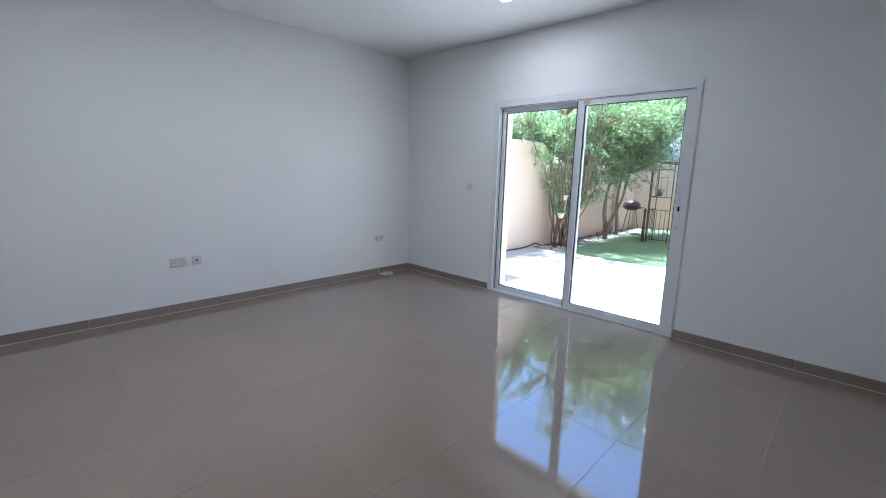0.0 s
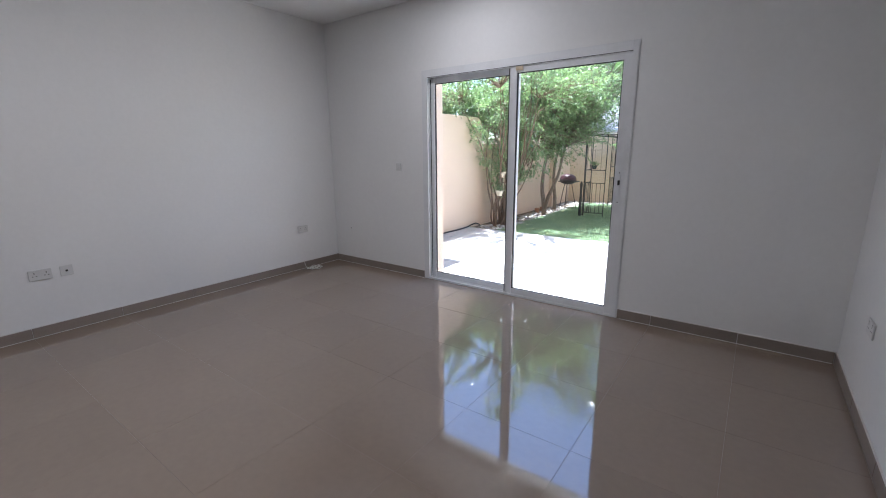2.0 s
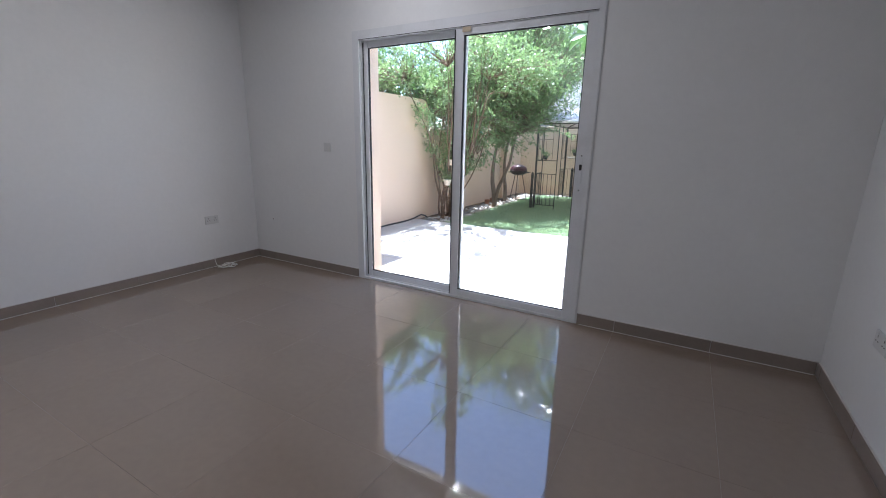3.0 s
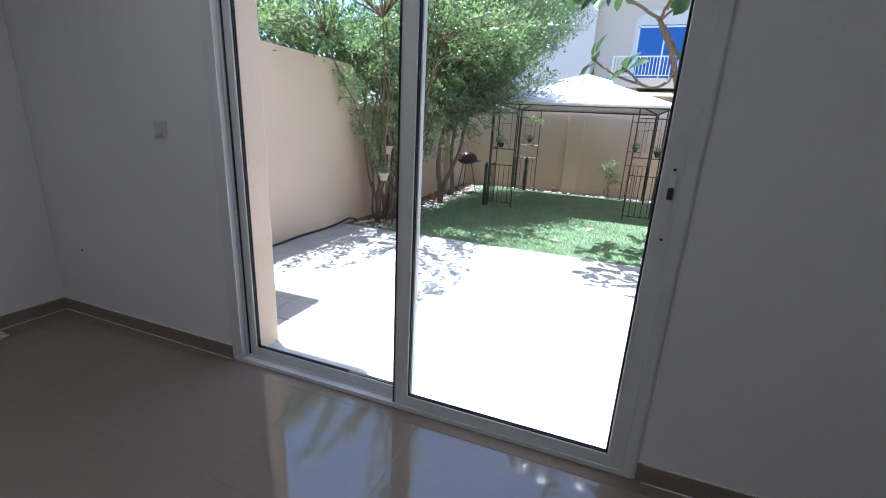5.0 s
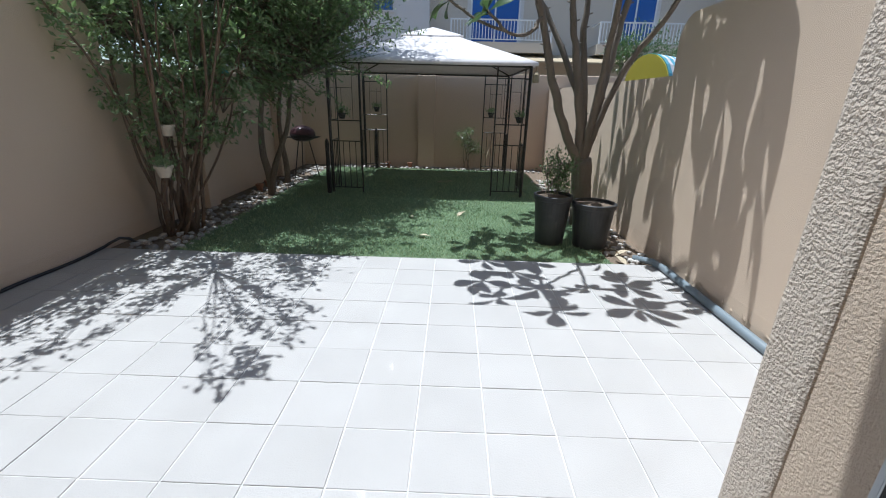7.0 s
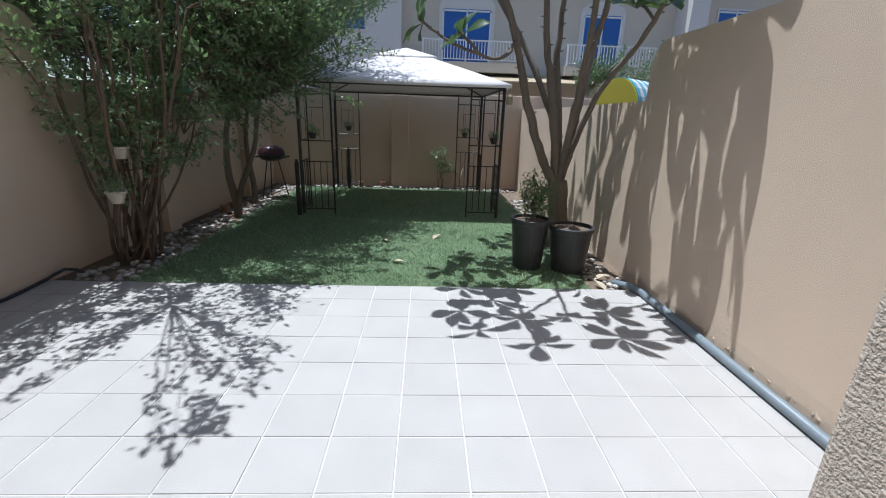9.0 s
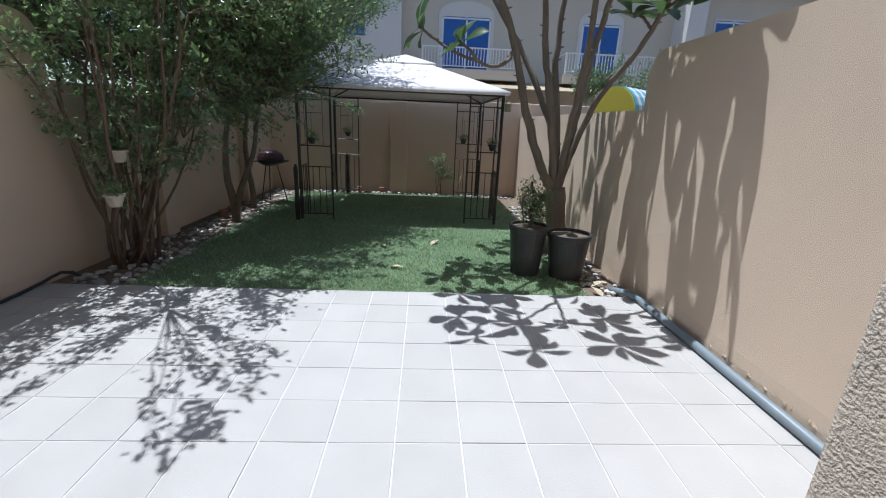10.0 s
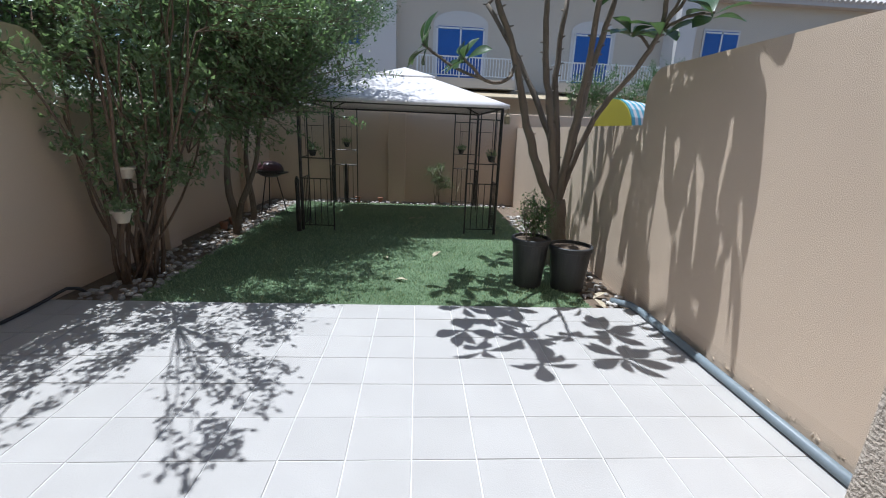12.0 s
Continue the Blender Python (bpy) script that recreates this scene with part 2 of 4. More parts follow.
# ---- room shell ----
bm = block(LEFT - 0.2, DX0, DOORWALL, OUTER, -0.3, 6.5)
block(DX1, RIGHT + 0.2, DOORWALL, DOORWALL + 0.1, -0.3, 6.5, bm=bm)
block(DX1 + 0.03, RIGHT + 0.2, DOORWALL + 0.1, OUTER, -0.3, 6.5, bm=bm)
block(DX0, DX1, DOORWALL, OUTER, DTOP, 6.5, bm=bm)
wall_door = structure(link("wall_north", bm, PAINT), "white painted wall with a wide sliding door opening", "wall")
structure(link("wall_west", block(LEFT - 0.2, LEFT, BACK - 0.2, DOORWALL - 0.002, -0.3, 3.2), PAINT), "plain white painted wall with sockets near the floor", "wall")
structure(link("wall_east", block(RIGHT, RIGHT + 0.2, BACK - 0.2, DOORWALL - 0.002, -0.3, 3.2), PAINT), "plain white painted wall with one socket", "wall")
structure(link("wall_south", block(LEFT, RIGHT, BACK - 0.2, BACK, -0.3, 3.2), PAINT), "plain white painted wall closing the room", "wall")
structure(link("ceiling", block(LEFT, RIGHT, BACK, DOORWALL - 0.002, CEILING, CEILING + 0.25), CEIL), "smooth white painted ceiling", "ceiling")
floor = structure(link("floor", block(LEFT, RIGHT, BACK, DOORWALL + 0.1, -0.3, -0.0012), GROUT), "polished greige porcelain tile floor with worn joints", "floor")

# outer skin of the villa, stucco, with the reveals of the door
skin = bmesh.new()
block(LEFT - 3, -2.95, OUTER + 0.003, OUTER + 0.03, -0.3, 6.5, bm=skin)
block(DX1 + 0.03, RIGHT + 3, OUTER + 0.003, OUTER + 0.03, -0.3, 6.5, bm=skin)
block(-2.95, DX1 + 0.03, OUTER + 0.003, OUTER + 0.03, DTOP + 0.1, 6.5, bm=skin)
structure(link("facade_wall", skin, STUCCO_ROUGH), "coarse sand-coloured stucco on the villa's outside", "wall")
structure(link("door_reveal", block(DX1 - 0.002, DX1 + 0.028, OUTER - 0.065, OUTER + 0.034, GROUND, 2.4, 0.012), STUCCO_ROUGH), "coarse stucco reveal beside the sliding door", "wall")
structure(link("door_reveal", block(DX1 + 0.001, DX1 + 0.028, DOORWALL + 0.102, OUTER - 0.067, GROUND, DTOP), STUCCO), "smooth sand-coloured inner reveal of the door", "wall")
structure(link("door_reveal", block(-2.97, DX0 + 0.002, DOORWALL + 0.1, OUTER + 0.032, GROUND, 2.4, 0.012), STUCCO), "sand stucco reveal with chipped foot", "wall")
structure(link("balcony_slab", block(-6.5, -3.8, OUTER + 0.03, 5.45, 3.62, 3.85, 0.01), STUCCO), "sand stucco slab jutting over the patio", "balcony")
structure(link("balcony_slab", block(-3.8, -2.95, OUTER + 0.03, 4.76, 3.622, 3.85, 0.01), STUCCO), "sand stucco slab jutting over the patio", "balcony")

# ---- skirting ----
base = structure(holder("baseboard"), "brown tile skirting with pale joints", "baseboard")


def skirting(a, b, fixed, axis, phase):
    cuts = [a] + [c for c in (phase + 0.6 * k for k in range(-12, 14)) if a + 0.03 < c < b - 0.03] + [b]
    for c0, c1 in zip(cuts, cuts[1:]):
        if axis == "x":
            part("skirting_tile", block(c0 + 0.0015, c1 - 0.0015, fixed - 0.011, fixed - 0.001, 0.002, 0.082, 0.0015), SKIRT, base)
        else:
            s = 1 if fixed < 0 else -1
            x0, x1 = sorted((fixed + s * 0.001, fixed + s * 0.011))
            part("skirting_tile", block(x0, x1, c0 + 0.0015, c1 - 0.0015, 0.002, 0.082, 0.0015), SKIRT, base)


skirting(LEFT + 0.012, DX0 - 0.03, DOORWALL, "x", 0.10)
skirting(DX1 + 0.01, RIGHT - 0.012, DOORWALL, "x", 0.10)
skirting(BACK, DOORWALL - 0.001, LEFT, "y", 2.77)
skirting(BACK, DOORWALL - 0.001, RIGHT, "y", 2.77)
caulk = block(LEFT + 0.001, LEFT + 0.008, BACK, DOORWALL - 0.012, 0.0822, 0.086)
block(RIGHT - 0.008, RIGHT - 0.001, BACK, DOORWALL - 0.012, 0.0822, 0.086, bm=caulk)
block(LEFT + 0.001, DX0 - 0.032, DOORWALL - 0.009, DOORWALL - 0.001, 0.0822, 0.086, bm=caulk)
block(DX1 + 0.032, RIGHT - 0.001, DOORWALL - 0.009, DOORWALL - 0.001, 0.0822, 0.086, bm=caulk)
block(LEFT + 0.0115, LEFT + 0.017, BACK, DOORWALL - 0.012, -0.003, 0.003, bm=caulk)
block(LEFT + 0.02, DX0 - 0.032, DOORWALL - 0.017, DOORWALL - 0.0115, -0.003, 0.003, bm=caulk)
block(DX1 + 0.032, RIGHT - 0.02, DOORWALL - 0.017, DOORWALL - 0.0115, -0.003, 0.003, bm=caulk)
part("filler_line", caulk, CAULK, base)


# ---- sliding door ----
def rails(name, x0, x1, y0, y1, z0, z1, sl, sr, bottom, top, parent, label=""):
    """A rectangular sash: two stiles and two rails in one frame."""
    b = block(x0, x0 + sl, y0, y1, z0, z1, 0.003)
    block(x1 - sr, x1, y0, y1, z0, z1, 0.003, bm=b)
    block(x0 + sl, x1 - sr, y0 + 0.002, y1 - 0.002, z0, z0 + bottom, 0.003, bm=b)
    block(x0 + sl, x1 - sr, y0 + 0.002, y1 - 0.002, z1 - top, z1, 0.003, bm=b)
    return part(name, b, ALU, parent, label)


door = structure(holder("door_1", (DX0 + DX1) / 2, DOORWALL, 0), "closed white aluminium sliding glass door to the patio", "sliding door")



def seat_in(ob, parent):
    """Keep world-built geometry in place under a parent that is moved."""
    ob.matrix_parent_inverse = Matrix.Translation(-parent.location)
    return ob


f = block(DX0 - 0.03, DX0 + 0.045, DOORWALL - 0.006, DOORWALL - 0.0012, 0.0, DTOP + 0.03, 0.003)
block(DX1 - 0.04, DX1 + 0.008, DOORWALL - 0.006, DOORWALL - 0.0012, 0.0, DTOP + 0.03, 0.003, bm=f)
block(DX0 + 0.045, DX1 - 0.04, DOORWALL - 0.006, DOORWALL - 0.0012, DTOP - 0.045, DTOP + 0.03, 0.003, bm=f)
for y0 in (-0.01, 0.036, 0.08):
    block(DX0 + 0.001, DX0 + 0.045, DOORWALL + y0, DOORWALL + y0 + 0.008, 0.0, DTOP - 0.002, 0.001, bm=f)
    block(DX1 - 0.04, DX1 - 0.001, DOORWALL + y0, DOORWALL + y0 + 0.008, 0.0, DTOP - 0.002, 0.001, bm=f)
    block(DX0 + 0.045, DX1 - 0.04, DOORWALL + y0, DOORWALL + y0 + 0.008, DTOP - 0.05, DTOP - 0.002, 0.001, bm=f)
    block(DX0 + 0.045, DX1 - 0.04, DOORWALL + y0, DOORWALL + y0 + 0.008, 0.0, 0.022, 0.001, bm=f)
block(DX0 + 0.001, DX0 + 0.03, DOORWALL + 0.002, DOORWALL + 0.088, 0.0, DTOP - 0.002, bm=f)
block(DX1 - 0.025, DX1 - 0.001, DOORWALL + 0.002, DOORWALL + 0.088, 0.0, DTOP - 0.002, bm=f)
block(DX0 + 0.03, DX1 - 0.025, DOORWALL + 0.002, DOORWALL + 0.088, DTOP - 0.03, DTOP - 0.002, bm=f)
block(DX0 + 0.03, DX1 - 0.025, DOORWALL + 0.002, DOORWALL + 0.088, 0.0, 0.012, bm=f)
seat_in(part("door_frame", f, ALU, door), door)
# Solid black strip drawn as the shade line under the top of the frame.
shade_bar = block(DX0 + 0.046, DX1 - 0.041, DOORWALL - 0.0118, DOORWALL - 0.0102, DTOP - 0.047, DTOP - 0.043)
seat_in(part("shadow_gap", shade_bar, RUBBER, door), door)

for x0, x1, yy, sl, sr in ((DX0 + 0.05, -1.79, DOORWALL + 0.044, 0.05, 0.075), (-1.868, DX1 - 0.03, DOORWALL - 0.002, 0.075, 0.075)):
    sash = seat_in(rails("sash", x0, x1, yy, yy + 0.034, 0.014, DTOP - 0.052, sl, sr, 0.062, 0.05, door), door)
    pane = part("pane", block(x0 + sl - 0.004, x1 - sr + 0.004, yy + 0.014, yy + 0.019, 0.07, DTOP - 0.1), GLASS, sash, "clear glass pane")
    pane.visible_shadow = False
    g = bmesh.new()
    for dy in (0.0085, 0.0205):
        block(x0 + sl, x0 + sl + 0.007, yy + dy, yy + dy + 0.005, 0.076, DTOP - 0.102, bm=g)
        block(x1 - sr - 0.007, x1 - sr, yy + dy, yy + dy + 0.005, 0.076, DTOP - 0.102, bm=g)
        block(x0 + sl, x1 - sr, yy + dy, yy + dy + 0.005, 0.076, 0.082, bm=g)
        block(x0 + sl, x1 - sr, yy + dy, yy + dy + 0.005, DTOP - 0.109, DTOP - 0.102, bm=g)
    part("rubber_seal", g, RUBBER, sash)
    h = bmesh.new()
    block(x0 + 0.002, x0 + 0.007, yy - 0.008, yy - 0.001, 0.03, DTOP - 0.06, bm=h)
    part("brush_strip", h, RUBBER, sash)
    last = sash
hx = DX1 - 0.068
part("lock_plate", block(hx - 0.012, hx + 0.012, DOORWALL - 0.0055, DOORWALL - 0.0022, 1.05, 1.22, 0.002), ALU, last, "white recessed lock plate")
part("lock_slot", block(hx - 0.009, hx + 0.009, DOORWALL - 0.0075, DOORWALL - 0.0056, 1.14, 1.18, 0.002), DARK, last, "black latch slot")
for hz in (1.24, 1.0):
    part("screw", lathe([(0.005, 0), (0.005, 0.002), (0.003, 0.003)], 10), DARK, last).matrix_local = pose(hx + 0.001, DOORWALL - 0.0025, hz, 90)
seat_in(part("sticker", block(-1.80, -1.73, DOORWALL - 0.0116, DOORWALL - 0.0102, DTOP - 0.085, DTOP - 0.05), TAPE, door, "tan paper sticker"), door)


# ---- sockets, switch, cable, lamp ----
def outlet(name, gangs, m, label, category, kind="socket"):
    w = 0.142 if gangs == 2 else 0.084
    ob = holder(name)
    part("plate", block(-w / 2, w / 2, 0, 0.009, -0.042, 0.042, 0.004), SOCKET, ob)
    for g in range(gangs):
        cx = 0 if gangs == 1 else (-0.036, 0.036)[g]
        if kind == "socket":
            for px, pz, ww, hh in ((0, 0.016, 0.005, 0.011), (-0.011, -0.006, 0.009, 0.005), (0.011, -0.006, 0.009, 0.005)):
                part("pin_hole", block(cx + px - ww / 2, cx + px + ww / 2, 0.0085, 0.0094, pz - hh / 2, pz + hh / 2), DARK, ob)
            part("rocker", block(cx - 0.006, cx + 0.006, 0.0086, 0.012, 0.024, 0.036, 0.001), SOCKET, ob)
        elif kind == "aerial":
            part("jack", block(cx - 0.008, cx + 0.008, 0.0086, 0.014, -0.008, 0.008, 0.002), DARK, ob)
        else:
            part("rocker", block(cx - 0.02, cx + 0.02, 0.0086, 0.012, -0.03, 0.03, 0.002), SOCKET, ob)
    ob.matrix_world = m
    return tagged(ob, label, category)


outlet("wall_socket", 2, pose(LEFT + 0.001, 1.09, 0.497, 0, 0, -90), "white double socket on the white wall near the floor", "socket")
outlet("aerial_socket", 1, pose(LEFT + 0.001, 1.25, 0.497, 0, 0, -90), "small white aerial socket beside the double socket", "socket", "aerial")
outlet("wall_socket", 2, pose(LEFT + 0.001, 3.52, 0.495, 0, 0, -90), "white double socket near the room's corner", "socket")
outlet("wall_socket", 2, pose(RIGHT - 0.001, 3.36, 0.50, 0, 0, 90), "white double socket on the white side wall", "socket")
outlet("light_switch", 1, pose(-3.24, DOORWALL - 0.001, 1.25, 0, 0, 180), "white square light switch beside the sliding door", "switch", "switch")
tagged(link("wall_plug", lathe([(0.006, 0), (0.006, 0.003), (0.003, 0.005)], 10), DARK), "small dark screw plug in the white wall", "screw").matrix_world = pose(-4.10, DOORWALL, 0.46, 90)

coil = []
for k in range(90):
    a = k * 0.21
    r = 0.055 + 0.022 * math.sin(k * 0.37) + 0.01 * math.sin(k * 1.3)
    coil.append((LEFT + 0.12 + r * math.cos(a), 3.57 + 1.2 * r * math.sin(a), 0.006 + 0.012 * (k / 90) + 0.006 * abs(math.sin(k * 0.5))))
lead = [(LEFT + 0.013, 3.50, 0.10), (LEFT + 0.02, 3.50, 0.06), (LEFT + 0.03, 3.505, 0.02), (LEFT + 0.06, 3.52, 0.008)]
tagged(link("cable_coil", tube(lead + coil, 0.0036, 6), WHITE_CORD, smooth=True), "loosely coiled white cable lying against the skirting", "cable")

def ceiling_lamp(x, y, watts):
    lamp = tagged(holder("ceiling_lamp", x, y, CEILING), "lit round ceiling spotlight with a white rim, the rear two of three added unseen", "lamp", "ceiling spotlights")
    part("rim", lathe([(0.055, -0.001), (0.055, -0.008), (0.05, -0.012), (0.04, -0.012), (0.04, -0.004)], 24), WHITE_METAL, lamp)
    part("bulb", lathe([(0.038, -0.0045), (0.038, -0.008), (0.02, -0.01)], 20), LAMP_GLOW, lamp, "glowing warm bulb")
    light = bpy.data.lights.new("lamp_light", "AREA")
    light.shape, light.size, light.energy, light.color = "DISK", 0.09, watts, (1.0, 0.95, 0.88)
    new("lamp_light", light).matrix_world = look((x, y, CEILING - 0.014), (x, y, 0))


# Lamps at y 0.8 and -1.6 are unseen, added to brighten the room.
for ly, watts in ((3.2, 1.2), (0.8, 2.7), (-1.6, 1.1)):
    ceiling_lamp(-2.18, ly, watts)

# ---- garden ground ----
ground = structure(link("ground", block(-150, 150, OUTER - 0.2, 260, -1.0, GROUND - 0.06), SOIL), "bare sandy ground", "ground")
structure(link("garden_bed", block(GL, GR, LAWN, GBACK, GROUND - 0.07, GROUND - 0.02), SOIL), "brown planting soil along the walls", "soil")
lawn = structure(link("lawn", block(-3.75, 0.15, LAWN - 0.0, 12.4, GROUND - 0.06, GROUND - 0.002), TURF), "green artificial turf between the garden walls", "lawn")
rng = np.random.default_rng(3)
n = 70000
c = np.stack([rng.uniform(-3.75, 0.15, n), LAWN + 5.1 * rng.uniform(0, 1, n) ** 1.25, np.full(n, GROUND - 0.003)], 1)
d = np.stack([rng.normal(0, 0.5, n), rng.normal(-0.15, 0.5, n), np.ones(n)], 1)
tagged(leaves_mesh("turf_blades_strewn", c, d, rng.uniform(0.018, 0.034, n), BLADE, None, rng, 0.16, 0.0, 3.0), "short green artificial grass blades", "grass", kind="stuff")


def ellipsoid_cloud(n, centre, radii, rng, hollow=0.0):
    v = rng.normal(size=(n, 3))
    v /= np.linalg.norm(v, axis=1, keepdims=True)
    v *= (hollow + (1 - hollow) * rng.uniform(0, 1, (n, 1)) ** 0.5)
    return np.array(centre) + v * np.array(radii)


# pebbles along the beds
def pebbles():
    b = bmesh.new()
    r = random.Random(4)
    spots = [(r.uniform(-4.2, -3.7), r.uniform(LAWN + 0.02, 12.5)) for _ in range(420)]
    spots += [(r.uniform(-3.8, 0.5), r.uniform(12.35, 12.7)) for _ in range(240)]
    spots += [(r.uniform(0.12, 0.52), r.uniform(LAWN + 0.02, 11.5)) for _ in range(220)]
    for x, y in spots:
        s = r.uniform(0.015, 0.04)
        vs = bmesh.ops.create_icosphere(b, subdivisions=1, radius=s)["verts"]
        sx, sy, sz = r.uniform(0.7, 1.4), r.uniform(0.7, 1.3), r.uniform(0.45, 0.8)
        for v in vs:
            v.co = Vector((v.co.x * sx + x, v.co.y * sy + y, v.co.z * sz + GROUND - 0.01 + s * 0.3))
    return b


tagged(link("pebble_border", pebbles(), PEBBLE), "pale pebbles strewn along the lawn's edge", "pebbles", kind="stuff")


# ---- garden walls ----
def wall_outline(y0, y1, high, low, ystep):
    arc = [(ystep - 0.22 + 0.22 * math.sin(a), high - 0.2 + 0.2 * math.cos(a)) for a in (0, 0.3, 0.6, 0.9, 1.2, 1.57)]
    return [(y0, -0.3), (y0, high)] + arc + [(ystep, low), (y1, low), (y1, -0.3)]


structure(link("garden_wall", prism(wall_outline(OUTER + 0.032, GBACK, 2.0, 1.54, 7.75), GR, GR + 0.16), STUCCO), "sand stucco garden wall, stepped down in a curve", "wall")
structure(link("garden_wall", prism(wall_outline(OUTER + 0.032, GBACK, 2.04, 1.56, 7.75), GL - 0.16, GL), STUCCO), "sand stucco garden wall under a bushy tree", "wall")
structure(link("garden_wall", block(-12, 12, GBACK, GBACK + 0.18, -0.3, 1.80, 0.01), STUCCO), "sand stucco back wall behind the gazebo", "wall")
structure(link("wall_pillar", block(-2.0, -1.66, GBACK - 0.1, GBACK - 0.002, -0.1, 1.74, 0.008), STUCCO), "sand stucco pillar on the back wall", "pillar")
for py in (9.0, 11.35):
    structure(link("wall_pillar", block(GL + 0.002, GL + 0.1, py - 0.12, py + 0.12, -0.1, 1.56, 0.008), STUCCO), "shallow sand stucco pillar on the garden wall", "pillar")

# grey pipe at the foot of the wall and black hose
tagged(link("drain_pipe", tube([(GR - 0.045, OUTER + 0.21, GROUND + 0.032), (GR - 0.045, 6.4, GROUND + 0.032), (GR - 0.05, 7.15, GROUND + 0.03), (GR - 0.08, 7.3, GROUND + 0.03), (GR - 0.2, 7.42, GROUND + 0.02)], 0.03, 12), PIPE, smooth=True), "grey plastic pipe along the foot of the wall", "pipe")
hose_pts = [(GL + 0.03 + 0.012 * math.sin(k * 0.9), 5.0 + k * 0.12, GROUND + 0.014 + 0.02 * max(0, math.sin(k * 0.3 + 1.2)) ** 2) for k in range(20)]
hose_pts += [(GL + 0.06, 7.3, 0.02), (GL + 0.10, 7.36, 0.045), (GL + 0.16, 7.40, 0.03), (GL + 0.2, 7.44, GROUND + 0.0)]
tagged(link("garden_hose", tube(hose_pts, 0.013, 8), HOSE, smooth=True), "black garden hose along the foot of the wall", "hose")


# crumbled render along the foot of the wall
def crumbs():
    b, r = bmesh.new(), random.Random(6)
    for _ in range(45):
        y = r.uniform(OUTER + 0.3, 7.1)
        s_ = r.uniform(0.003, 0.011)
        for v in bmesh.ops.create_icosphere(b, subdivisions=1, radius=s_)["verts"]:
            v.co = Vector((v.co.x * 0.5 + GR - 0.001, v.co.y * r.uniform(1, 2) + y, v.co.z + GROUND + 0.065 + abs(r.gauss(0, 0.012))))
    return b


tagged(link("crumbled_render", crumbs(), STUCCO), "crumbled sand render along the wall's foot", "render", kind="stuff")

# ---- trees ----
def limb(b, p, d, length, r0, r1, rng, steps=6, wander=0.18, lift=0.05, sides=7):
    """One crooked limb; returns its points."""
    pts, p, d = [Vector(p)], Vector(p), Vector(d).normalized()
    for _ in range(steps):
        d = (d + Vector((rng.uniform(-1, 1), rng.uniform(-1, 1), rng.uniform(-1, 1) + lift)) * wander).normalized()
        p = p + d * (length / steps)
        pts.append(p.copy())
    tube(pts, [r0 + (r1 - r0) * i / steps for i in range(steps + 1)], sides, b)
    return pts, d


